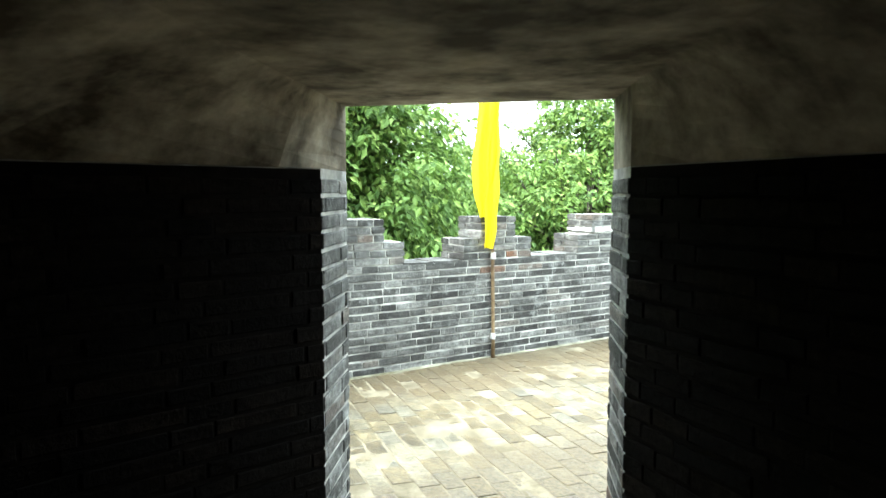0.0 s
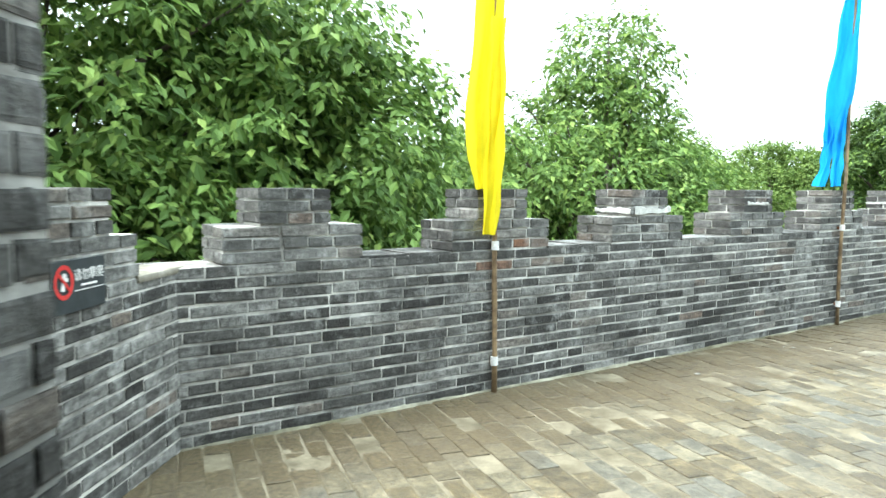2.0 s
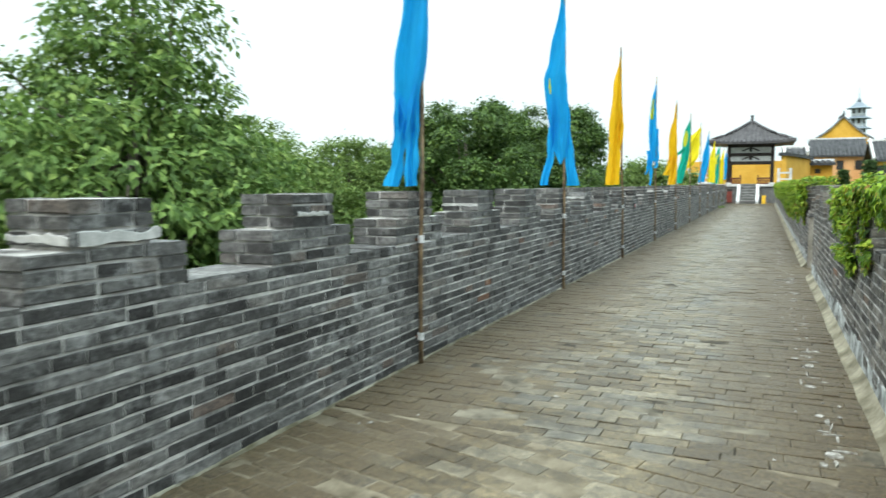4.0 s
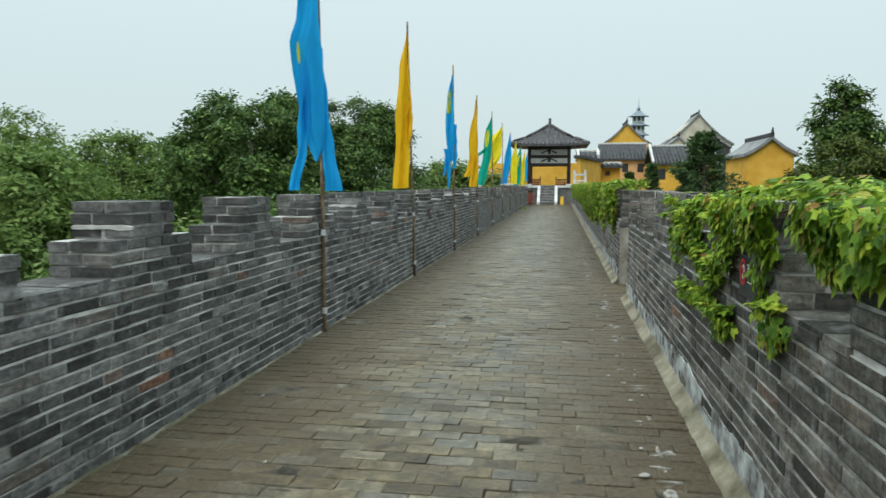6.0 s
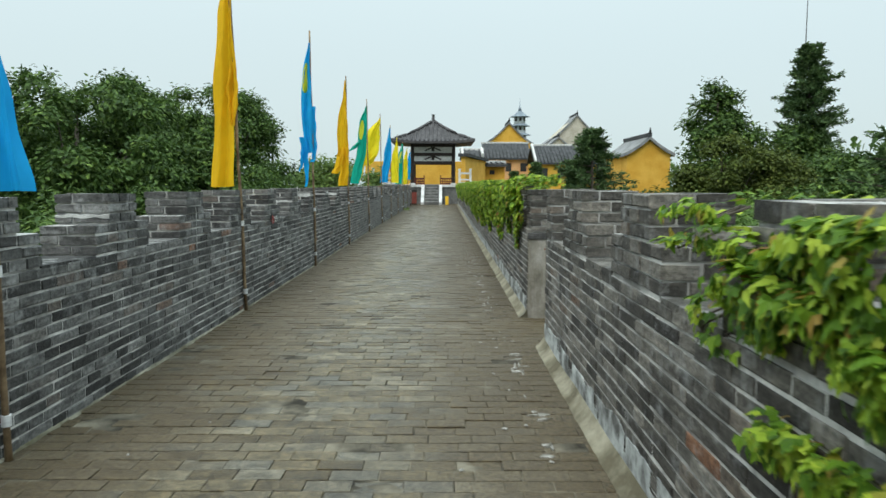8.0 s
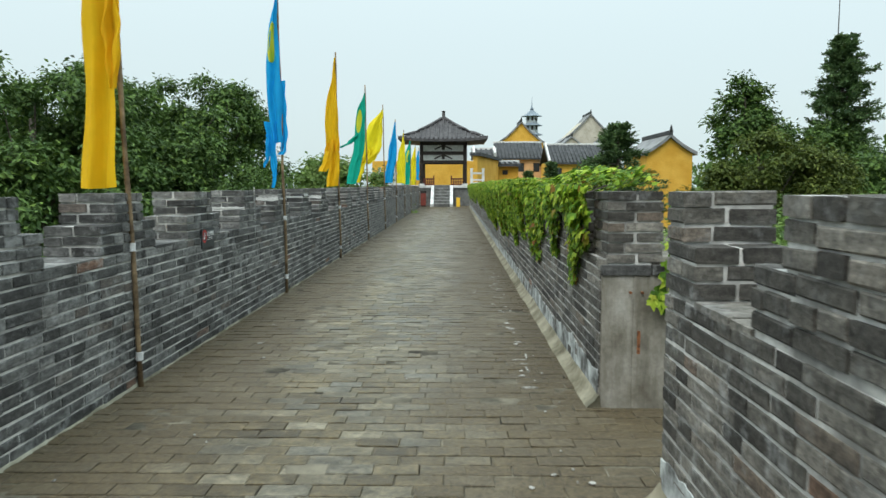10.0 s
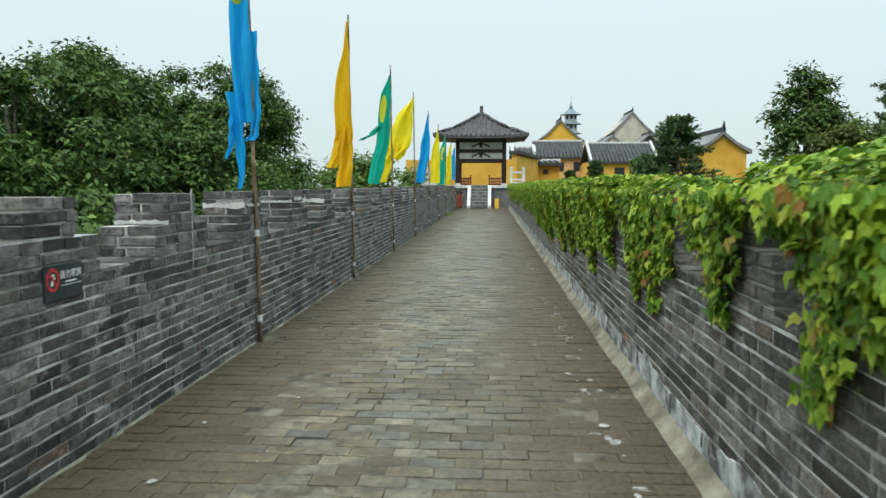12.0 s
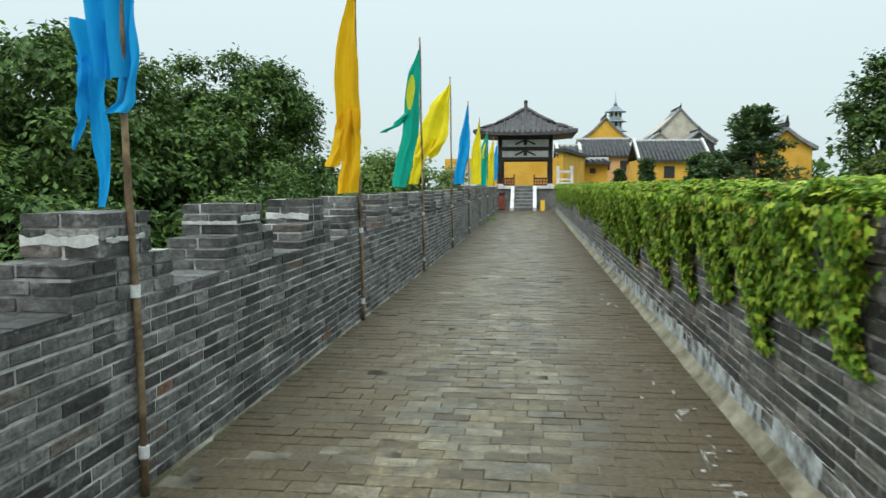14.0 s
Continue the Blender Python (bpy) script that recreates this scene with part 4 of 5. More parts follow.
creeper("creeper", "bright green creeper with lobed leaves hanging over the near parapet",
        [(1000, 7.0, 8.2, 1.36, 0.20, 0.12), (850, 8.2, 9.15, 1.36, 0.20, 0.12), (90, 8.62, 8.85, 1.12, 0.26, 0.04),
         (430, 9.1, 10.0, 1.36, 0.09, 0.07), (700, 9.2, 10.35, 1.22, 0.20, 0.09), (340, 10.15, 10.75, 1.07, 0.17, 0.08), (170, 9.45, 10.1, 0.99, 0.13, 0.07),
         (150, 9.9, 10.5, 0.75, 0.10, 0.06), (280, 9.2, 9.95, 0.76, 0.16, 0.07), (90, 9.5, 9.72, 0.92, 0.22, 0.05), (80, 8.5, 8.75, 0.88, 0.14, 0.05),
         (70, 10.85, 11.3, 1.33, 0.05, 0.03), (110, 10.3, 11.35, 1.16, 0.05, 0.035), (30, 10.75, 11.1, 0.95, 0.09, 0.03)], 91, 0.048)
creeper("creeper", "thick green creeper covering the merlons of the far parapet",
        [(900, 16.3, 17.2, 1.38, 0.36, 0.19), (330, 16.5, 16.85, 1.12, 0.50, 0.08), (380, 17.2, 17.65, 1.36, 0.52, 0.13), (520, 17.65, 18.5, 1.33, 0.44, 0.11),
         (180, 18.5, 18.72, 1.30, 0.20, 0.06), (620, 18.72, 19.3, 1.35, 0.68, 0.12), (480, 19.3, 19.75, 1.35, 0.80, 0.12), (40, 19.78, 20.25, 1.35, 0.05, 0.03)], 92, 0.056)
creeper("creeper", "thick green creeper covering the merlons of the far parapet",
        [(5200, 20.32, 21.6, 1.36, 0.62, 0.15), (11500, 21.4, 24.5, 1.36, 0.70, 0.17), (14000, 24.5, 29.5, 1.36, 0.64, 0.17), (11500, 29.5, 37.0, 1.36, 0.60, 0.17), (9000, 37.0, 54.5, 1.35, 0.58, 0.17)], 93, 0.045)
rng = np.random.default_rng(94)
k = 70
u = rng.uniform(0, 1, k)
P = np.stack([RIGHT_X + 0.42 + 0.03 * np.sin(u * 6) + rng.normal(size=k) * 0.03 - 0.07 * u, GAP1 - 0.05 - rng.uniform(0, 0.05, k), 1.05 - 0.42 * u], 1)
sprig = empty("creeper_sprig", pose(0, 0, 0), "sprig of creeper hanging over the cement-rendered wall", "creeper")
leaf_mesh("leaf_mat", P, np.stack([rng.normal(size=k) * 0.4, -0.2 + 0 * u, -1 + 0 * u], 1), np.stack([rng.normal(size=k) * 0.3, -1 + 0 * u, 0.4 + 0 * u], 1), rng.uniform(0.04, 0.085, k), LOBED, IVY, sprig)
bm = bmesh.new()
tube(bm, [(RIGHT_X + 0.5, GAP1 + 0.1, 0.9), (RIGHT_X + 0.47, GAP1 - 0.05, 0.86), (RIGHT_X + 0.37, GAP1 - 0.04, 0.66)], [0.006, 0.005, 0.002], 5)
part("stem", bm, BARK, sprig)

# ---- flags on bamboo poles ----
YELLOW = cloth_material("yellow_cloth", (0.92, 0.78, 0.03))
GOLD = cloth_material("golden_cloth", (0.86, 0.52, 0.015))
BLUE = cloth_material("blue_cloth", (0.015, 0.40, 0.80))
GREEN = cloth_material("green_cloth", (0.01, 0.43, 0.31))
MARK = cloth_material("pale_yellow_print", (0.85, 0.80, 0.06))


def flag(y, lean, turn, cloth, strips, label, top=3.55, marks=(), seed=0, base_x=WALL_X + 0.035):
    """strips: rows of (height, left edge, right edge, depth) from the top down, measured from the pole along the way that turn gives."""
    rng = random.Random(seed)
    root = empty("flag", pose(base_x, y, 0, 0, 0, turn), label, "flag", "flags along the parapet")
    bm = bmesh.new()
    pts = [(lean * z / 3.5 + 0.004 * math.sin(z * 4 + seed), 0.003 * math.sin(z * 3), z) for z in np.linspace(-0.01, top, 18)]
    tube(bm, pts, [0.017 - 0.0035 * i / 17 + (0.002 if i % 3 == 0 else 0) for i in range(18)], 10)
    part("pole", bm, BAMBOO, root)
    for z in (0.20, 0.93):
        px = lean * z / 3.5
        bm = bmesh.new()
        bmesh.ops.create_cone(bm, cap_ends=True, segments=14, radius1=0.024, radius2=0.024, depth=0.055)
        bm.transform(pose(px, 0, z))
        clip = part("clip", bm, CLIP, root, "white plastic pipe clip")
        bm = boxes((px - 0.055, px + 0.03, -0.006, 0.006, z - 0.014, z + 0.008), bevel=0.003)
        bm.transform(pose(0, 0, 0, 0, 0, -turn) @ pose(-0.01, 0, 0))
        part("bracket", bm, RUST, root, "rusty iron bracket")

    def strip_point(rows, f, g, wave, ph):
        z = rows[0][0] + (rows[-1][0] - rows[0][0]) * g
        for r0, r1 in zip(rows, rows[1:]):
            if r0[0] >= z >= r1[0] - 1e-9:
                q = (r0[0] - z) / (r0[0] - r1[0])
                q2 = q * q * (3 - 2 * q) * 0.5 + q * 0.5
                l, r, d = (r0[i] + (r1[i] - r0[i]) * q2 for i in (1, 2, 3))
                break
        w = r - l
        fold = math.sin(f * (8.0 + 2.0 * math.sin(ph)) + ph + g * 2.0) * 0.5 + math.sin(f * 17 + g * 4 + ph * 2) * 0.2 + 0.25 * math.sin(f * 3 + g * 9 + ph)
        x = l + w * f + 0.006 * math.sin(g * 19 + f * 5 + ph)
        return Vector((x + lean * z / 3.5, d - 0.02 + fold * wave * min(1.0, 2.5 * w + 0.05), z - 0.03 * w * math.sin(f * 3 + ph)))

    for i, rows in enumerate(strips):
        ph = seed * 1.7 + i * 2.1
        across, down = 16, 34
        v = [strip_point(rows, a / across, b / down, 0.15, ph) for b in range(down + 1) for a in range(across + 1)]
        f = [(b * (across + 1) + a, b * (across + 1) + a + 1, (b + 1) * (across + 1) + a + 1, (b + 1) * (across + 1) + a) for b in range(down) for a in range(across)]
        ob = mesh_from("cloth", [tuple(p) for p in v], f, cloth, root, True)
        for zc, fc, rz, rf in (marks if i == 0 else ()):
            height = rows[0][0] - rows[-1][0]
            ring = []
            for k in range(18):
                a = 2 * math.pi * k / 18
                p = strip_point(rows, min(max(fc + rf * math.cos(a), 0), 1), (rows[0][0] - zc - rz * math.sin(a)) / height, 0.15, ph)
                ring.append((p.x, p.y - 0.012, p.z))
            c = strip_point(rows, fc, (rows[0][0] - zc) / height, 0.15, ph)
            mesh_from("emblem", ring + [(c.x, c.y - 0.016, c.z)], [(k, (k + 1) % 18, 18) for k in range(18)], MARK, root)
    return root


flag(3.79, 0.0, 56, YELLOW, [[(3.5, -0.02, 0.02, 0), (2.4, -0.13, 0.045, 0), (1.75, -0.19, 0.035, -0.01), (1.5, -0.18, 0.03, 0), (1.28, -0.13, -0.02, 0)], [(2.3, -0.04, 0.045, -0.05), (1.6, -0.07, 0.045, -0.05), (1.2, -0.085, 0.03, -0.05), (1.0, -0.08, -0.01, -0.05)]], "bright yellow cloth flag hanging limp on a bamboo pole", seed=1)
flag(7.955, 0.03, 24, BLUE, [[(3.6, -0.02, 0.02, 0), (2.7, -0.13, 0.05, 0), (2.2, -0.19, 0.035, 0), (1.8, -0.2, -0.02, 0), (1.66, -0.15, -0.08, 0)], [(2.0, -0.2, -0.15, 0), (1.8, -0.2, -0.10, 0), (1.5, -0.22, -0.13, 0), (1.32, -0.28, -0.16, 0)], [(2.05, -0.06, -0.02, -0.03), (1.85, -0.11, -0.02, -0.03), (1.5, -0.12, -0.02, -0.03), (1.32, -0.12, -0.03, -0.03)]], "bright blue cloth flag with split tails on a bamboo pole", seed=2)
flag(12.14, -0.03, 4, BLUE, [[(3.7, -0.03, 0.01, 0), (2.85, -0.18, 0.035, -0.04), (2.65, -0.25, 0.04, -0.04), (2.2, -0.2, 0.06, -0.04), (1.9, -0.18, 0.05, -0.02), (1.72, -0.12, 0.03, 0), (1.58, -0.05, -0.03, 0)], [(2.5, -0.16, -0.10, 0), (2.1, -0.2, -0.08, 0), (1.7, -0.22, -0.12, 0), (1.32, -0.31, -0.2, 0)], [(2.6, 0.02, 0.03, 0.02), (2.1, -0.02, 0.075, 0.02), (1.7, 0.02, 0.12, 0.02), (1.31, 0.04, 0.18, 0.02)]], "large blue cloth flag with two tails on a bamboo pole", top=3.65, marks=((2.55, 0.25, 0.1, 0.06),), seed=3)
flag(16.34, -0.10, 3, GOLD, [[(3.6, -0.02, 0.01, 0), (3.1, -0.14, 0.01, 0), (2.4, -0.22, 0.03, 0), (2.1, -0.23, -0.02, 0), (1.8, -0.25, -0.02, 0), (1.32, -0.30, -0.04, 0)], [(2.6, -0.02, 0.02, -0.03), (2.3, -0.08, 0.05, -0.03), (2.1, -0.06, 0.02, -0.03), (1.95, -0.05, -0.02, -0.03)]], "golden yellow cloth flag hanging in folds on a bamboo pole", top=3.75, seed=4)
flag(20.50, -0.05, 3, BLUE, [[(3.6, -0.020, 0.0, 0), (3.1, -0.129, 0.0, 0), (2.5, -0.170, 0.02, 0), (2.1, -0.129, 0.02, 0), (1.85, -0.102, 0.03, 0)], [(2.1, -0.2, -0.06, 0.02), (1.8, -0.17, -0.07, 0.02), (1.5, -0.13, -0.07, 0.02), (1.3, -0.14, -0.11, 0.02)], [(1.95, -0.19, -0.12, -0.02), (1.7, -0.2, -0.14, -0.02), (1.55, -0.23, -0.2, -0.02)], [(2.6, 0.0, 0.06, 0.03), (1.95, 0.0, 0.07, 0.03), (1.75, -0.02, 0.05, 0.0), (1.7, -0.06, 0.02, -0.04)]], "torn blue cloth flag with a yellow emblem on a bamboo pole", top=3.8, marks=((3.05, 0.35, 0.24, 0.3),), seed=5)
flag(24.70, -0.05, 3, GOLD, [[(3.6, -0.02, 0.0, 0), (3.26, -0.07, 0.0, 0), (2.7, -0.2, 0.02, 0), (2.1, -0.21, 0.03, 0), (1.95, -0.2, 0.03, 0)], [(2.1, -0.21, -0.06, 0), (1.8, -0.27, -0.1, 0), (1.58, -0.36, -0.2, 0)], [(2.15, -0.13, 0.03, -0.03), (1.7, -0.17, 0.03, -0.03), (1.31, -0.22, 0.0, -0.03)]], "golden yellow ragged cloth flag on a bamboo pole", top=3.7, seed=6)
flag(28.90, -0.05, 3, GREEN, [[(3.5, -0.02, 0.0, 0), (3.1, -0.2, 0.0, 0), (2.6, -0.27, -0.02, 0), (2.2, -0.3, -0.05, 0), (1.7, -0.45, -0.17, 0), (1.36, -0.5, -0.26, 0)], [(2.55, -0.26, -0.1, 0.02), (2.35, -0.45, -0.3, 0.02), (2.22, -0.68, -0.56, 0.02)]], "green cloth flag with a yellow round emblem and streaming edge", top=3.7, marks=((2.85, 0.35, 0.28, 0.3),), seed=7)
flag(33.10, -0.05, 3, YELLOW, [[(3.55, -0.04, 0.0, 0), (3.1, -0.45, -0.02, 0), (2.5, -0.72, -0.05, 0), (2.3, -0.74, -0.12, 0), (2.0, -0.8, -0.4, 0)], [(2.4, -0.75, -0.35, 0.03), (1.8, -0.85, -0.6, 0.03), (1.4, -0.95, -0.75, 0.03)], [(2.4, -0.4, -0.1, 0.0), (2.1, -0.45, -0.25, 0), (1.95, -0.5, -0.42, 0)]], "bright yellow ragged cloth flag blown out from its bamboo pole", top=3.7, seed=8)
flag(37.25, -0.03, 3, BLUE, [[(3.55, -0.03, 0.0, 0), (2.5, -0.26, 0.05, 0), (1.4, -0.43, -0.14, 0)]], "blue cloth flag hanging on a bamboo pole", top=3.65, seed=9)
flag(41.45, -0.03, 3, YELLOW, [[(3.45, -0.03, 0.0, 0), (2.4, -0.28, 0.05, 0), (1.4, -0.32, 0.03, 0)]], "yellow cloth flag hanging on a bamboo pole", top=3.6, seed=10)
flag(45.6, -0.03, 3, GREEN, [[(3.4, -0.05, 0.02, 0), (2.6, -0.3, 0.03, 0), (1.35, -0.42, -0.05, 0)]], "green cloth flag with a yellow emblem on a bamboo pole", top=3.5, marks=((2.7, 0.5, 0.3, 0.25),), seed=11)
flag(49.8, -0.03, 3, YELLOW, [[(3.3, -0.05, 0.02, 0), (2.4, -0.3, 0.03, 0), (1.35, -0.4, 0.02, 0)]], "yellow cloth flag hanging on a bamboo pole", top=3.5, seed=12)
flag(53.4, -0.03, 3, BLUE, [[(3.3, -0.05, 0.02, 0), (2.4, -0.3, 0.03, 0), (1.6, -0.3, 0.02, 0)]], "pale blue cloth flag hanging on a bamboo pole", top=3.5, seed=13)

# ---- warning signs ----
SIGN = plain_material("dark_slate_enamel", (0.022, 0.028, 0.032), (0.04, 0.048, 0.052), 8.0, 0.45, 0.05)
SIGN_WHITE = plain_material("white_lettering", (0.7, 0.7, 0.7), (0.8, 0.8, 0.8), 20.0, 0.6, 0.02)
SIGN_RED = plain_material("red_print", (0.5, 0.03, 0.03), (0.6, 0.05, 0.045), 20.0, 0.5, 0.02)


def sign(m, w, h, label):
    """A plate with a red ring, a bar across a white shape, a line of lettering and small print. Its front looks along -y."""
    root = empty("warning_sign", m, label, "sign", "warning signs")
    part("plate", boxes((0, w, 0, 0.008, 0, h), bevel=0.002), SIGN, root)
    cx, cz, r = w * 0.2, h * 0.60, h * 0.30
    bm = bmesh.new()
    ring = []
    for k in range(24):
        a = 2 * math.pi * k / 24
        ring.append([bm.verts.new((cx + q * math.cos(a), -0.003, cz + q * math.sin(a) * 1.1)) for q in (r, r * 0.74)])
    for k in range(24):
        bm.faces.new((ring[k][0], ring[(k + 1) % 24][0], ring[(k + 1) % 24][1], ring[k][1]))
    part("ring", bm, SIGN_RED, root, "red prohibition ring")
    bm = boxes((-0.18 * r, 0.18 * r, -0.0025, -0.0005, -0.55 * r, 0.55 * r), (-0.4 * r, 0.4 * r, -0.0025, -0.0005, 0.1 * r, 0.35 * r))
    bm.transform(pose(cx, 0, cz, 0, 15))
    part("pictogram", bm, SIGN_WHITE, root, "plain white pictogram block")
    bm = boxes((-r * 0.9, r * 0.9, -0.0045, -0.0032, -r * 0.1, r * 0.1))
    bm.transform(pose(cx, 0, cz, 0, 45))
    part("bar", bm, SIGN_RED, root, "red prohibition bar")
    curve = bpy.data.curves.new("lettering", "FONT")
    curve.body, curve.size, curve.extrude = "\u8bf7\u52ff\u6500\u722c", w * 0.145, 0.0006
    text = new("lettering", curve)
    text.parent = root
    text.matrix_basis = pose(w * 0.38, -0.0025, h * 0.60, 90)
    curve.materials.append(SIGN_WHITE)
    part("small_print", boxes((w * 0.52, w * 0.82, -0.0025, -0.0005, h * 0.47, h * 0.51), (w * 0.40, w * 0.95, -0.0025, -0.0005, h * 0.39, h * 0.405)), SIGN_WHITE, root, "line of small white print")
    return root


sign(pose(WALL_X + 0.014, 17.62, 0.805, 0, 0, 90), 0.30, 0.165, "black warning sign with red ring and white characters on the parapet")
sign(pose(RIGHT_X - 0.014, 9.18, 0.885, 0, 0, -90), 0.35, 0.18, "black warning sign half hidden by creeper on the parapet")
a = math.degrees(math.atan2(RET.y, RET.x))
p = ret_m @ Vector((0.96, 0.014, 0.83))
sign(Matrix.Translation(p) @ pose(0, 0, 0, 0, 0, a + 180), 0.33, 0.19, "black warning sign with white characters on the short parapet")

# ---- pavilion at the end of the walk ----
LACQUER = plain_material("dark_red_lacquer", (0.075, 0.018, 0.013), (0.15, 0.032, 0.022), 5.0, 0.5, 0.1)
DARKWOOD = plain_material("dark_brown_timber", (0.022, 0.016, 0.014), (0.055, 0.040, 0.034), 6.0, 0.6, 0.2)
PLASTER = plain_material("off_white_plaster", (0.52, 0.52, 0.50), (0.72, 0.72, 0.70), 3.0, 0.85, 0.1)
MARBLE = plain_material("white_stone", (0.5, 0.5, 0.49), (0.72, 0.72, 0.71), 3.0, 0.7, 0.15)
STEP = plain_material("grey_step_stone", (0.09, 0.09, 0.085), (0.17, 0.17, 0.165), 3.0, 0.8, 0.3)
# step stone made paler: the light on the treads put into colour
LIT_TREAD = plain_material("lit_tread_stone", (0.22, 0.22, 0.21), (0.36, 0.36, 0.35), 3.0, 0.8, 0.3)
TILE = plain_material("dark_grey_roof_tile", (0.045, 0.042, 0.045), (0.10, 0.095, 0.098), 4.0, 0.7, 0.3)
OCHRE = plain_material("ochre_yellow_wash", (0.66, 0.355, 0.045), (0.78, 0.455, 0.08), 0.6, 0.9, 0.1, 12.0)
ORANGE = plain_material("faded_orange_wash", (0.66, 0.36, 0.16), (0.76, 0.45, 0.22), 0.6, 0.9, 0.1, 12.0)
BEIGE = plain_material("weathered_beige_wash", (0.42, 0.38, 0.30), (0.55, 0.51, 0.42), 0.8, 0.9, 0.1, 10.0)
VERGE = plain_material("pale_grey_verge_tile", (0.16, 0.165, 0.17), (0.28, 0.285, 0.29), 1.0, 0.8, 0.2, 6.0)
FAR_TILE = plain_material("weathered_grey_tile", (0.036, 0.038, 0.041), (0.074, 0.077, 0.081), 1.5, 0.8, 0.2, 8.0)
PX, PY, PZ = -3.76, 59.95, 1.30
pav = empty("pavilion", pose(PX, PY, 0), "open square pavilion with dark curved tile roof on white base", "pavilion")
part("platform", boxes((-2.0, 2.0, -2.65, 2.65, GROUND, PZ - 0.16)), STEP, pav, "grey stone platform")
part("platform_edge", boxes((-2.12, 2.12, -2.75, 2.75, PZ - 0.16, PZ), bevel=0.02), MARBLE, pav, "white stone edge slab")
for i in range(7):
    h = PZ * (7 - i) / 7
    part("step", boxes((-0.53, 0.43, -2.75 - 0.29 * (i + 1), -2.75 - 0.29 * i + 0.02, 0, h - 0.005 * (i == 0)), bevel=0.012), STEP, pav)
    # slab added so the tread tops read as lit against shaded fronts
    part("lit_tread", boxes((-0.53, 0.43, -2.765 - 0.29 * (i + 1), -2.75 - 0.29 * i, h - 0.004, h + 0.03), bevel=0.01), LIT_TREAD, pav, "stair tread painted paler, as lit from above")
for x in (-0.74, 0.45):
    bm = bmesh.new()
    prof = [(-2.75, PZ), (-2.9, PZ), (-4.8, 0.16), (-4.8, 0.0), (-2.75, 0.0)]
    vs = [[bm.verts.new((x + dx, y, z)) for y, z in prof] for dx in (0, 0.19)]
    bm.faces.new(vs[0])
    bm.faces.new(list(reversed(vs[1])))
    for k in range(5):
        bm.faces.new((vs[0][k], vs[1][k], vs[1][(k + 1) % 5], vs[0][(k + 1) % 5]))
    part("stair_cheek", bm, MARBLE, pav, "sloping white stone stair cheek")
CW = 1.42
for sx in (-1, 1):
    for sy in (-1, 1):
        bm = bmesh.new()
        tube(bm, [(sx * CW, sy * CW, PZ + 0.1), (sx * CW, sy * CW, 4.35)], [0.13, 0.12], 14)
        column = part("column", bm, DARKWOOD, pav, "dark brown round column")
        part("column_base", boxes((sx * CW - 0.19, sx * CW + 0.19, sy * CW - 0.19, sy * CW + 0.19, PZ, PZ + 0.12), bevel=0.04), MARBLE, pav)
for s in (-1, 1):
    for z0, z1, mat, nm, th in ((2.75, 2.92, DARKWOOD, "lower_beam", 0.08), (2.92, 3.28, PLASTER, "panel", 0.025), (3.28, 3.50, DARKWOOD, "beam", 0.10), (3.50, 3.90, PLASTER, "panel", 0.025), (3.90, 4.15, DARKWOOD, "top_beam", 0.12)):
        part(nm, boxes((-CW, CW, s * CW - th, s * CW + th, z0, z1), bevel=0.01), mat, pav)
        part(nm, boxes((s * CW - th * 0.96, s * CW + th * 0.96, -CW + 0.14, CW - 0.14, z0 + 0.003, z1 - 0.003), bevel=0.01), mat, pav)
    for z in (3.0, 3.6):
        bm = boxes((-0.1, 0.1, s * CW - 0.07, s * CW + 0.07, z, z + 0.24), bevel=0.02)
        part("bracket", bm, DARKWOOD, pav, "dark carved bracket block")
        for d in (-1, 1):
            bm = boxes((-0.32, 0.32, -0.065, 0.065, -0.045, 0.045), bevel=0.015)
            bm.transform(pose(d * 0.28, s * CW, z + 0.16, 0, d * 24))
            part("bracket_arm", bm, DARKWOOD, pav)
# railings
for x0, x1 in ((-1.3, -0.62), (0.52, 1.3)):
    rail = part("rail", boxes((x0, x1, -1.49, -1.37, PZ + 0.38, PZ + 0.47), (x0, x1, -1.465, -1.395, PZ + 0.20, PZ + 0.26), (x0, x1, -1.465, -1.395, PZ + 0.03, PZ + 0.11), bevel=0.01), LACQUER, pav, "dark red timber railing")
    for k in range(6):
        x = x0 + (x1 - x0) * k / 5
        part("baluster", boxes((x - 0.04, x + 0.04, -1.46, -1.40, PZ, PZ + 0.42 + (0.22 if k in (0, 5) and abs(x) < 0.9 else 0)), bevel=0.006), LACQUER, rail)
# curved roof
EAVE, APEX, RE = 4.24, 5.78, 2.72


def roof_height(u):
    return EAVE + (APEX - EAVE) * ((1 - u) ** 1.35)


def roof_point(side, u, v, lift=0.0):
    r = RE * u
    x = r * v
    z = roof_height(u) + 0.14 * (abs(v) ** 3.0) * u ** 3 + lift
    y = -r - 0.12 * abs(v) ** 3 * u
    q = pose(0, 0, 0, 0, 0, 90 * side) @ Vector((x * (1 + 0.04 * abs(v) ** 3 * u), y, z))
    return q


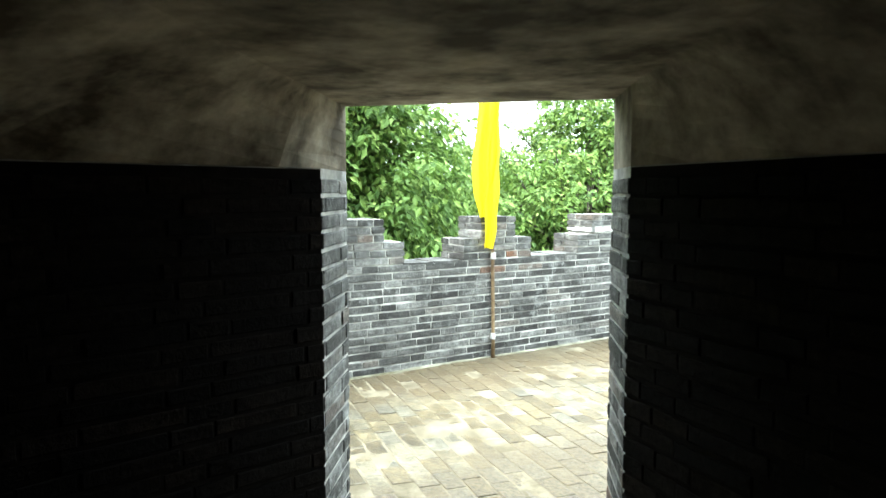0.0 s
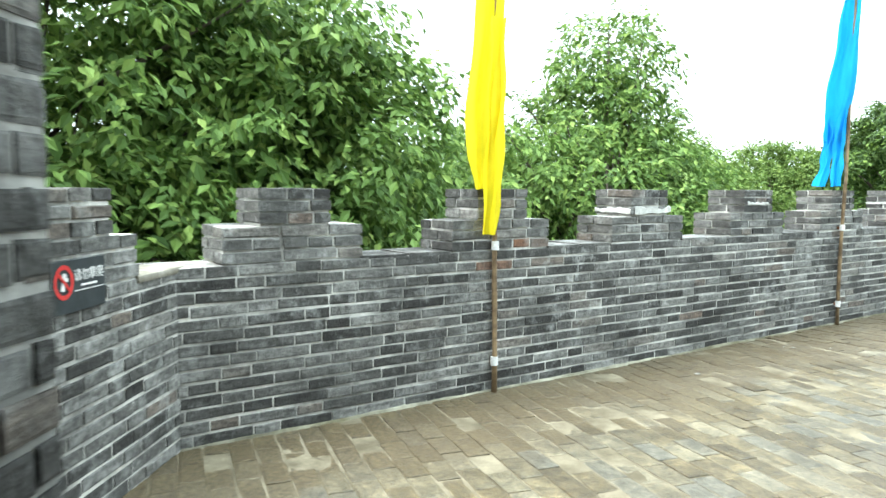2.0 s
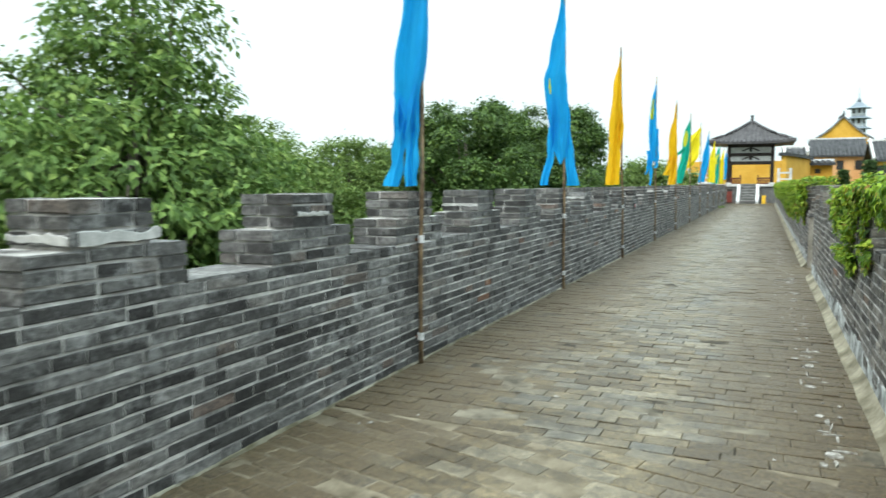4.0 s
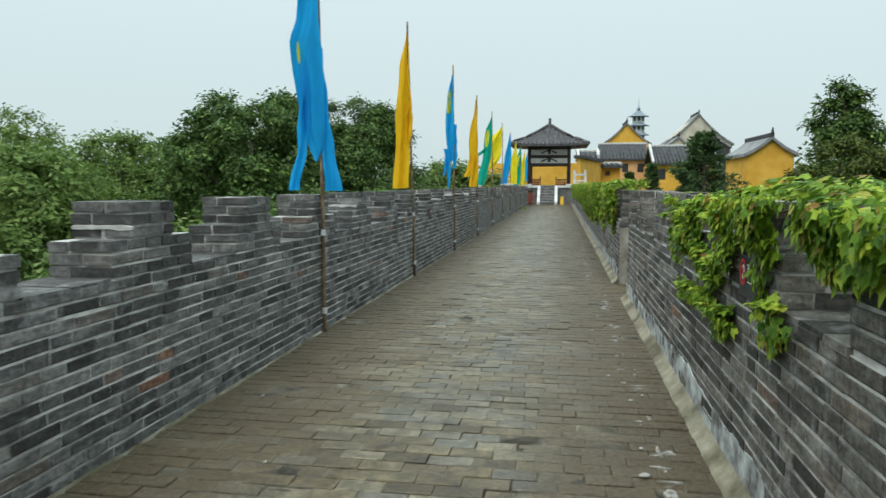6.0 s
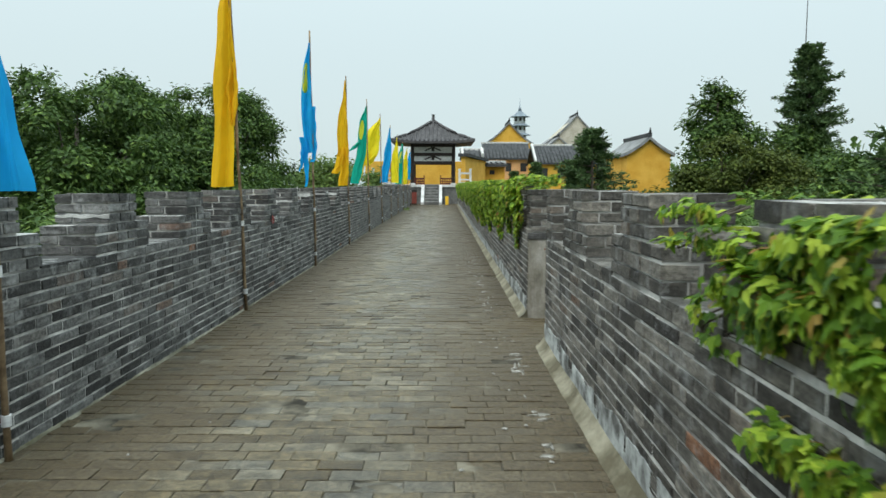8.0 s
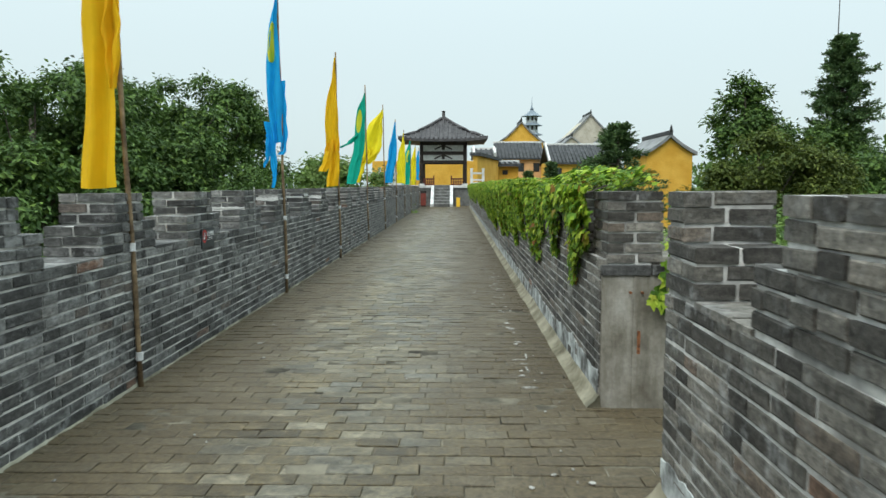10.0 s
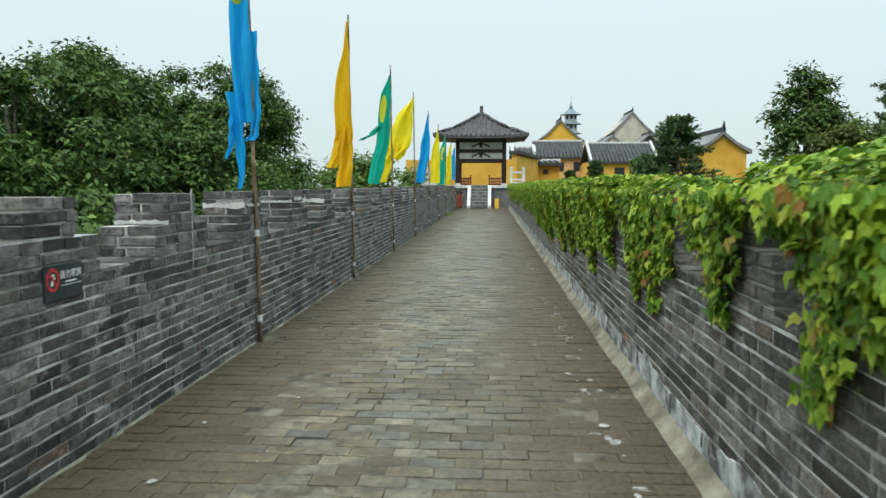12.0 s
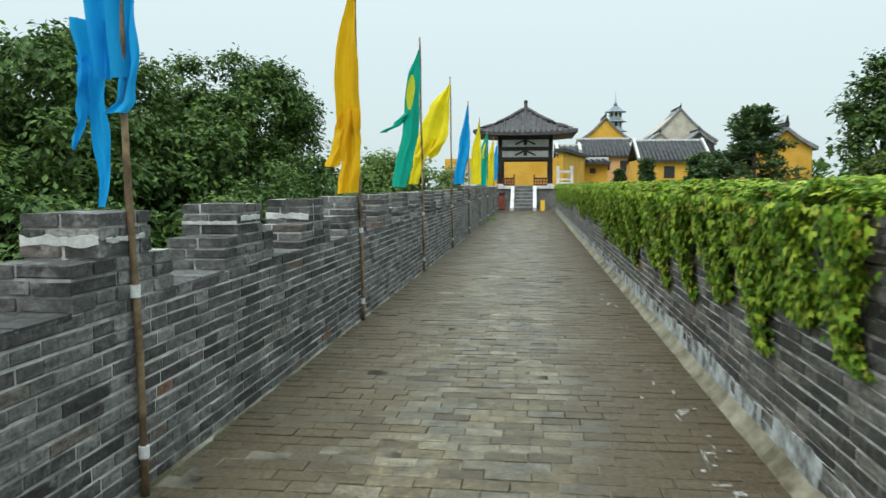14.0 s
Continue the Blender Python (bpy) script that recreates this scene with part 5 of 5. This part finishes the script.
bm = bmesh.new()
for side in range(4):
    grid = [[bm.verts.new(roof_point(side, 0.02 + 0.98 * i / 12, -1 + 2 * j / 16)) for j in range(17)] for i in range(13)]
    under = [bm.verts.new(roof_point(side, 1.0, -1 + 2 * j / 16, -0.16)) for j in range(17)]
    for i in range(12):
        for j in range(16):
            bm.faces.new((grid[i][j], grid[i + 1][j], grid[i + 1][j + 1], grid[i][j + 1]))
    for j in range(16):
        bm.faces.new((grid[12][j], under[j], under[j + 1], grid[12][j + 1]))
    soff = [bm.verts.new(roof_point(side, 0.55, -1 + 2 * j / 16) * 1.0 - Vector((0, 0, roof_point(side, 0.55, -1 + 2 * j / 16).z - 4.12))) for j in range(17)]
    for j in range(16):
        bm.faces.new((under[j], soff[j], soff[j + 1], under[j + 1]))
roof = part("roof", bm, TILE, pav, "dark grey curved tile roof")
for side in range(4):
    for j in range(19):
        off = (-1 + 2 * (j + 0.5) / 19) * RE
        u0 = max(abs(off) / RE + 0.03, 0.06)
        pts = []
        for i in range(7):
            u = u0 + (1.0 - u0) * i / 6
            v = max(-1, min(1, off / (RE * u)))
            pts.append(roof_point(side, u, v, 0.025))
        bm = bmesh.new()
        tube(bm, pts, [0.055] * 7, 6)
        part("rib", bm, TILE, roof)
    bm = bmesh.new()
    pts = [roof_point(side, u, 1.0, 0.07) for u in np.linspace(0.05, 1.03, 9)]
    tube(bm, pts, [0.10] * 8 + [0.07], 8)
    part("hip_ridge", bm, TILE, roof)
bm = bmesh.new()
tube(bm, [(0, 0, 5.55), (0, 0, 5.75), (0, 0, 5.8), (0, 0, 6.2), (0, 0, 6.24)], [0.26, 0.2, 0.11, 0.10, 0.14], 10)
part("finial", bm, TILE, roof, "dark tile finial")

# white stone balustrades beside the pavilion
bal = empty("stone_balustrade", pose(0, 0, 0), "white carved stone balustrade beside the pavilion", "balustrade", "stone balustrades")
for k in range(3):
    x = -5.95 - 0.95 * k
    part("post", boxes((x - 0.08, x + 0.08, 57.9, 58.06, PZ - 0.3, PZ + 1.05), bevel=0.02), MARBLE, bal)
    part("cap", boxes((x - 0.1, x + 0.1, 57.88, 58.08, PZ + 1.05, PZ + 1.15), bevel=0.03), MARBLE, bal)
for k in range(2):
    x = -5.95 - 0.95 * k
    for z0, z1 in ((PZ + 0.72, PZ + 0.84), (PZ + 0.42, PZ + 0.52), (PZ + 0.02, PZ + 0.2)):
        part("bar", boxes((x - 0.87, x - 0.08, 57.93, 58.03, z0, z1), bevel=0.015), MARBLE, bal)
part("base", boxes((-8.1, -5.7, 57.8, 58.2, GROUND, PZ + 0.02)), STEP, bal)
bal2 = empty("stone_balustrade", pose(0, 0, 0), "white carved stone balustrade beside the pavilion", "balustrade", "stone balustrades")
for x in (-1.93, -1.18):
    part("post", boxes((x - 0.08, x + 0.08, 57.9, 58.06, PZ - 0.3, PZ + 1.0), bevel=0.02), MARBLE, bal2)
    part("cap", boxes((x - 0.1, x + 0.1, 57.88, 58.08, PZ + 1.0, PZ + 1.1), bevel=0.03), MARBLE, bal2)
for z0, z1 in ((PZ + 0.72, PZ + 0.84), (PZ + 0.3, PZ + 0.4), (PZ + 0.02, PZ + 0.2)):
    part("bar", boxes((-1.85, -1.26, 57.93, 58.03, z0, z1), bevel=0.015), MARBLE, bal2)
part("base", boxes((-2.0, -1.0, 57.8, 58.2, GROUND, PZ + 0.02)), STEP, bal2)

# litter bin and yellow board by the steps
BIN_RED = plain_material("dull_red_metal", (0.16, 0.035, 0.025), (0.24, 0.055, 0.04), 8.0, 0.6, 0.1)
bin_ob = empty("litter_bin", pose(-5.0, 56.2, 0), "dull red metal litter bin beside the steps", "bin")
part("body", boxes((-0.2, 0.2, -0.15, 0.15, 0.06, 0.82), bevel=0.02), BIN_RED, bin_ob)
part("lid", boxes((-0.23, 0.23, -0.18, 0.18, 0.82, 0.98), bevel=0.03), DARKWOOD, bin_ob, "dark lid")
part("foot", boxes((-0.18, 0.18, -0.12, 0.12, 0.0, 0.06)), DARKWOOD, bin_ob)
BOARD = plain_material("yellow_plastic", (0.72, 0.42, 0.02), (0.82, 0.52, 0.03), 8.0, 0.5, 0.05)
board = empty("floor_sign", pose(-2.80, 55.5, 0), "yellow folding wet-floor sign on the paving", "sign")
for s in (-1, 1):
    bm = boxes((-0.11, 0.11, -0.01, 0.01, 0, 0.56), bevel=0.006)
    bm.transform(pose(0, s * 0.09, 0, s * 9))
    part("leaf", bm, BOARD, board)

# ---- temple buildings ----
def hall(name, x0, x1, y, depth, z0, eave, apex, wash, label, windows=(), over=0.5, trim=0.22):
    """A hall whose gable looks towards the rampart walk."""
    root = empty(name, pose(0, 0, 0), label, "building")
    xm = (x0 + x1) / 2
    bm = bmesh.new()
    prof = [(x0, z0), (x1, z0), (x1, eave), (xm, apex), (x0, eave)]
    vs = [[bm.verts.new((x, yy, z)) for x, z in prof] for yy in (y, y + depth)]
    bm.faces.new(vs[0])
    bm.faces.new(list(reversed(vs[1])))
    for k in range(5):
        bm.faces.new((vs[0][k], vs[1][k], vs[1][(k + 1) % 5], vs[0][(k + 1) % 5]))
    bmesh.ops.recalc_face_normals(bm, faces=bm.faces[:])
    part("wall", bm, wash, root)
    for s, xe in ((-1, x0), (1, x1)):
        bm = bmesh.new()
        rows = []
        for i in range(7):
            f = i / 6
            x = xm + (xe + s * over - xm) * f
            z = apex + (eave - 0.25 - apex) * f - (apex - eave) * 0.10 * math.sin(math.pi * f) + trim
            rows.append([bm.verts.new((x, yy, z + dz)) for yy, dz in ((y - 0.35, 0), (y + depth + 0.35, 0), (y + depth + 0.35, -trim * 1.3), (y - 0.35, -trim * 1.3))])
        for a, b in zip(rows, rows[1:]):
            for k in range(4):
                bm.faces.new((a[k], a[(k + 1) % 4], b[(k + 1) % 4], b[k]))
        bm.faces.new(rows[0])
        bm.faces.new(list(reversed(rows[-1])))
        bmesh.ops.recalc_face_normals(bm, faces=bm.faces[:])
        roof = part("roof", bm, VERGE, root, "grey tile roof slope")
    bm = boxes((xm - 0.18, xm + 0.18, y - 0.4, y + depth + 0.4, apex + trim - 0.1, apex + trim + 0.3), bevel=0.05)
    part("ridge", bm, FAR_TILE, root)
    bm = bmesh.new()
    tube(bm, [(xm, y - 0.3, apex + trim + 0.2), (xm, y - 0.35, apex + trim + 0.8)], [0.16, 0.05], 6)
    part("ridge_end", bm, FAR_TILE, root)
    for x, z, w, h in windows:
        window(root, x, y, z, w, h)
    return root


def window(root, x, y, z, w, h):
    win = part("window", boxes((x - w / 2, x + w / 2, y - 0.06, y + 0.1, z, z + h), bevel=0.02), DARKWOOD, root, "dark timber window")
    part("pane", boxes((x - w / 2 + 0.1, x - 0.05, y - 0.075, y - 0.055, z + 0.1, z + h - 0.1), (x + 0.05, x + w / 2 - 0.1, y - 0.075, y - 0.055, z + 0.1, z + h - 0.1)), SIGN, win)


def long_hall(name, x0, x1, y, depth, z0, eave, apex, wash, label, windows=(), ends=True):
    """A hall whose roof slope looks towards the rampart walk, with white gable edges."""
    root = empty(name, pose(0, 0, 0), label, "building")
    part("wall", boxes((x0, x1, y, y + depth, z0, eave)), wash, root)
    bm = bmesh.new()
    prof = [(y - 0.6, eave - 0.05), (y + depth / 2, apex), (y + depth + 0.6, eave - 0.05), (y + depth + 0.6, eave - 0.3), (y + depth / 2, apex - 0.3), (y - 0.6, eave - 0.3)]
    vs = [[bm.verts.new((x, yy, z)) for yy, z in prof] for x in (x0 - 0.2, x1 + 0.2)]
    for k in range(6):
        bm.faces.new((vs[0][k], vs[1][k], vs[1][(k + 1) % 6], vs[0][(k + 1) % 6]))
    bm.faces.new(vs[0])
    bm.faces.new(list(reversed(vs[1])))
    bmesh.ops.recalc_face_normals(bm, faces=bm.faces[:])
    roof = part("roof", bm, FAR_TILE, root, "grey tile roof")
    n_row = int((x1 - x0) / 0.5)
    for i in range(n_row):
        x = x0 + (i + 0.5) * (x1 - x0) / n_row
        bm = bmesh.new()
        tube(bm, [(x, y - 0.62, eave + 0.0), (x, y + depth / 2, apex + 0.04)], [0.1, 0.1], 5)
        part("rib", bm, FAR_TILE, roof)
    part("ridge", boxes((x0 - 0.3, x1 + 0.3, y + depth / 2 - 0.2, y + depth / 2 + 0.2, apex - 0.1, apex + 0.18), bevel=0.05), PLASTER, root, "whitewashed ridge")
    if ends:
        for x in (x0, x1):
            bm = boxes((x - 0.13, x + 0.13, -0.15, math.hypot(depth / 2 + 0.6, apex - eave) + 0.1, -0.1, 0.35), bevel=0.04)
            bm.transform(pose(0, y - 0.6, eave, math.degrees(math.atan2(apex - eave, depth / 2 + 0.6))))
            part("gable_edge", bm, PLASTER, root, "whitewashed gable edge")
    for x, z, w, h in windows:
        window(root, x, y, z, w, h)
    return root


hall("temple_hall", 5.3, 13.9, 150, 8, GROUND, 9.3, 13.2, OCHRE, "ochre yellow temple hall with a grey tiled gable", (), 0.5, 0.28)
hall("temple_hall", 19.6, 33.4, 170, 9, GROUND, 10.2, 16.6, BEIGE, "large beige temple hall with a high grey gable", (), 0.6, 0.32)
hall("temple_hall", 18.2, 24.2, 162, 7, GROUND, 9.0, 11.2, BEIGE, "low beige side gable of the temple", (), 0.4, 0.3)
hall("temple_hall", 25.6, 31.4, 162, 7, GROUND, 9.2, 11.4, FAR_TILE, "small grey side gable of the temple", (), 0.4, 0.3)
long_hall("temple_building", 3.2, 10.2, 120, 9, GROUND, 5.4, 7.9, ORANGE, "faded orange temple building with grey tile roof and windows", ((6.9, 3.3, 0.9, 1.3), (9.2, 3.3, 0.9, 1.3)), False)
long_hall("temple_building", 9.8, 18.4, 110, 9, GROUND, 4.4, 7.0, OCHRE, "ochre yellow temple building with long grey tile roof", ((13.6, 2.1, 1.3, 1.5), (16.8, 2.1, 1.3, 1.5), (10.9, 2.1, 1.3, 1.5)))
hall("temple_house", 14.7, 18.9, 78.5, 9, GROUND, 4.35, 5.75, OCHRE, "small ochre yellow house with a grey gable roof", (), 0.35, 0.25)
long_hall("temple_building", 1.0, 3.0, 80, 5, GROUND, 3.35, 3.55, OCHRE, "low ochre yellow gatehouse with one dark window", ((1.75, 2.3, 0.5, 0.42),), False)
long_hall("temple_building", -1.0, 1.2, 88, 5, GROUND, 4.4, 5.2, OCHRE, "ochre yellow temple building with eaves behind the pavilion", (), True)
wall_yellow = tagged(part("wall_temple", boxes((-9.5, -1.6, 68, 68.5, GROUND, 3.2), bevel=0.03), OCHRE), "plain ochre yellow temple wall behind the pavilion", "wall", kind="structure")
side = empty("wall_temple_side", pose(0, 0, 0), "ochre yellow side wall of the temple yard with grey coping", "wall", kind="structure")
bm = prism([(-1.6, 68.0), (-1.25, 68.0), (1.15, 80.0), (0.8, 80.0)], GROUND, 3.6)
part("wall", bm, OCHRE, side)
bm = prism([(-1.85, 67.8), (-1.0, 67.8), (1.4, 80.2), (0.55, 80.2)], 3.6, 3.85)
part("coping", bm, FAR_TILE, side)

# pagoda
PAGODA_GREY = plain_material("pale_grey_pagoda_wall", (0.42, 0.46, 0.48), (0.56, 0.60, 0.62), 0.5, 0.85, 0.1, 5.0)
PAGODA_ROOF = plain_material("blue_grey_pagoda_tile", (0.17, 0.21, 0.25), (0.25, 0.30, 0.34), 0.6, 0.8, 0.1, 5.0)
pagoda = empty("pagoda", pose(16.85, 200, 0), "tall pale grey tiered pagoda far behind the temple", "pagoda")


def octagon(bm, r0, z0, r1, z1):
    a = [[bm.verts.new((r * math.cos(math.pi / 8 + k * math.pi / 4), r * math.sin(math.pi / 8 + k * math.pi / 4), z)) for k in range(8)] for r, z in ((r0, z0), (r1, z1))]
    for k in range(8):
        bm.faces.new((a[0][k], a[0][(k + 1) % 8], a[1][(k + 1) % 8], a[1][k]))
    bm.faces.new(list(reversed(a[0])))
    bm.faces.new(a[1])
    return bm


for i in range(7):
    z = 17.4 - 2.4 * i
    r = 1.55 + 0.11 * i
    storey = part("storey", octagon(bmesh.new(), r, z - 0.2, r, z + 2.05), PAGODA_GREY, pagoda)
    part("roof", octagon(octagon(bmesh.new(), r + 1.25, z + 1.62, r + 0.45, z + 1.95), r + 0.45, z + 1.94, r * 0.75 if i else 0.35, z + 2.4 + (0.9 if i == 0 else 0)), PAGODA_ROOF, pagoda, "blue-grey tiled skirt roof")
    for k in range(8):
        a = math.pi / 4 * k
        bm = boxes((r * 0.90, r * 0.955, -0.28, 0.28, z + 0.5, z + 1.5))
        bm.transform(pose(0, 0, 0, 0, 0, math.degrees(a)))
        part("opening", bm, DARKWOOD, storey)
bm = bmesh.new()
tube(bm, [(0, 0, 20.6), (0, 0, 21.4), (0, 0, 21.5), (0, 0, 24.0)], [0.5, 0.28, 0.16, 0.03], 8)
part("spire", bm, PAGODA_ROOF, pagoda, "thin metal spire")

part("base", octagon(bmesh.new(), 3.0, GROUND - 0.3, 2.6, 3.2), PAGODA_GREY, pagoda)
# lightning mast behind the trees
mast = empty("mast", pose(27.3, 70, 0), "thin grey metal mast rising behind the trees", "mast")
bm = bmesh.new()
tube(bm, [(0, 0, GROUND), (0, 0, 10.0), (0, 0, 18.2)], [0.09, 0.06, 0.025], 6)
part("shaft", bm, FAR_TILE, mast)

# ---- small litter on the paving ----
PAPER = plain_material("trodden_white_litter", (0.24, 0.23, 0.21), (0.46, 0.45, 0.42), 30.0, 0.9, 0.2)
rng = random.Random(7)
spots = [(-4.62, 5.24, 0.035), (-2.47, 18.5, 0.05), (-2.42, 7.75, 0.045), (-2.46, 17.6, 0.035), (-4.62, 17.6, 0.05), (-4.7, 18.4, 0.03), (-4.45, 17.1, 0.02), (-3.9, 7.5, 0.03), (-4.72, 6.6, 0.03),
         (-2.5, 9.2, 0.04), (-2.45, 10.4, 0.03), (-2.6, 12.6, 0.03), (-2.42, 13.9, 0.03), (-2.5, 16.6, 0.04), (-2.55, 19.6, 0.04), (-2.4, 20.8, 0.05), (-4.3, 18.9, 0.02), (-4.8, 10.1, 0.03), (-2.45, 11.6, 0.02), (-3.3, 16.5, 0.015)]
spots += [(-2.30 - abs(rng.gauss(0, 0.22)), rng.uniform(4.5, 24), rng.uniform(0.008, 0.026)) for i in range(70)]
spots += [(rng.uniform(-4.9, -4.2), rng.uniform(6.5, 24), rng.uniform(0.007, 0.018)) for i in range(22)]
for x, y, r in [(x, y, 0.75 * r) for x, y, r in spots]:
    bm = bmesh.new()
    k = 9
    ring = [bm.verts.new((r * rng.uniform(0.5, 1.1) * math.cos(2 * math.pi * i / k), r * rng.uniform(0.4, 0.9) * math.sin(2 * math.pi * i / k), 0.001)) for i in range(k)]
    c = bm.verts.new((0, 0, 0.007))
    low = [bm.verts.new((v.co.x, v.co.y, -0.003)) for v in ring]
    for i in range(k):
        bm.faces.new((ring[i], ring[(i + 1) % k], c))
        bm.faces.new((low[i], low[(i + 1) % k], ring[(i + 1) % k], ring[i]))
    bm.transform(pose(x, y, 0.006, 0, 0, rng.uniform(0, 360)))
    tagged(part("litter_scrap", bm, PAPER), "small pale scrap of litter trodden on the paving", "litter", "litter on the walk")

# old paint and cement flecks in a broken line beside the kerb
FLECK = plain_material("pale_cement_fleck", (0.16, 0.15, 0.125), (0.42, 0.41, 0.38), 25.0, 0.9, 0.3)
rng = random.Random(31)
for i in range(150):
    y = 5.0 + 9.4 * rng.random() ** 1.2 if i < 90 else rng.uniform(16.2, 27.0)
    if noise.noise((y * 1.3, 2.0, 5.0)) < -0.12:
        continue
    x = (-2.40 if y < 14.6 else -2.45) + rng.gauss(0, 0.035)
    long, broad = rng.choice(((rng.uniform(0.03, 0.10), rng.uniform(0.006, 0.014)), (rng.uniform(0.015, 0.05), rng.uniform(0.015, 0.045)), (0.012, rng.uniform(0.03, 0.07))))
    bm = bmesh.new()
    k = 11
    rim = []
    for q in range(k):
        a, f = 2 * math.pi * q / k, rng.uniform(0.55, 1.1)
        rim.append((broad * f * math.cos(a), long * f * math.sin(a)))
    top, low = [bm.verts.new((u, v, 0.0012)) for u, v in rim], [bm.verts.new((u * 1.05, v * 1.05, -0.008)) for u, v in rim]
    bm.faces.new(top)
    for q in range(k):
        bm.faces.new((low[q], low[(q + 1) % k], top[(q + 1) % k], top[q]))
    bm.transform(pose(x, y, 0.003, 0, 0, rng.uniform(-8, 8)))
    part("cement_fleck", bm, FLECK, floor_walk)

# ---- bricks laid one by one ----
outer.lay(BRICK, BRICK_JOINED, wall_outer, lambda p: 2.0 < p.y < 5.2 and p.x > WALL_X - 0.2)
ret.lay(BRICK, BRICK_JOINED, wall_return, lambda p: True)
inner.lay(BRICK_WARM, BRICK_WARM_JOINED, wall_inner, lambda p: 9.0 < p.y < 11.8 and p.x < RIGHT_X + 0.2)
tw.lay(BRICK, BRICK_JOINED, tower, lambda p: (TOWER.inverted() @ p).y > -0.45)
shaded.lay(SHADED_BRICK, SHADED_BRICK, tower, lambda p: False)
paving = Bricks(16)


def pave(rows_m, x0, x1, y0, y1, inside):
    """Brick courses in running bond. rows_m places the courses; inside(point) keeps a brick."""
    r = paving.rng
    row, y = 0, y0
    while y < y1:
        x = x0 - (0.112 if row % 2 else 0.0) + r.uniform(-0.02, 0.02)
        while x < x1:
            w = 0.222 + r.uniform(-0.008, 0.008)
            p = rows_m @ Vector((x + w / 2, y + 0.06, 0))
            if inside(p):
                sink = 0.006 * noise.noise((p.x * 1.5, p.y * 1.5, 3)) - (r.uniform(0.002, 0.007) if r.random() < 0.15 else 0)
                paving.put(rows_m @ pose(x + w / 2, y + 0.06, -0.031 + sink, 90 + r.uniform(-0.45, 0.45), r.uniform(-0.3, 0.3), 0), (w - r.uniform(0.003, 0.009), 0.062, 0.1165 - r.uniform(0.003, 0.009)), 1.3)
            x += w
        y += 0.119
        row += 1


# by the tower the courses run askew to the parapet, farther on square to it
pave(pose(-5.2, TURN_Y, 0, 0, 0, -14), -2.5, 5.5, -10.0, 4.0, lambda p: -5.2 < p.x < -0.9 and -2.9 < p.y < TURN_Y - 0.03)
pave(pose(0, 0, 0), -5.12, -1.0, TURN_Y, 57.5, lambda p: p.x < (-1.6 if p.y < 54 else -1.0))
paving.lay(PAVER, PAVER_JOINED, floor_walk, lambda p: 14.0 < p.y < 15.8 and -4.7 < p.x < -2.2, "paving_brick")
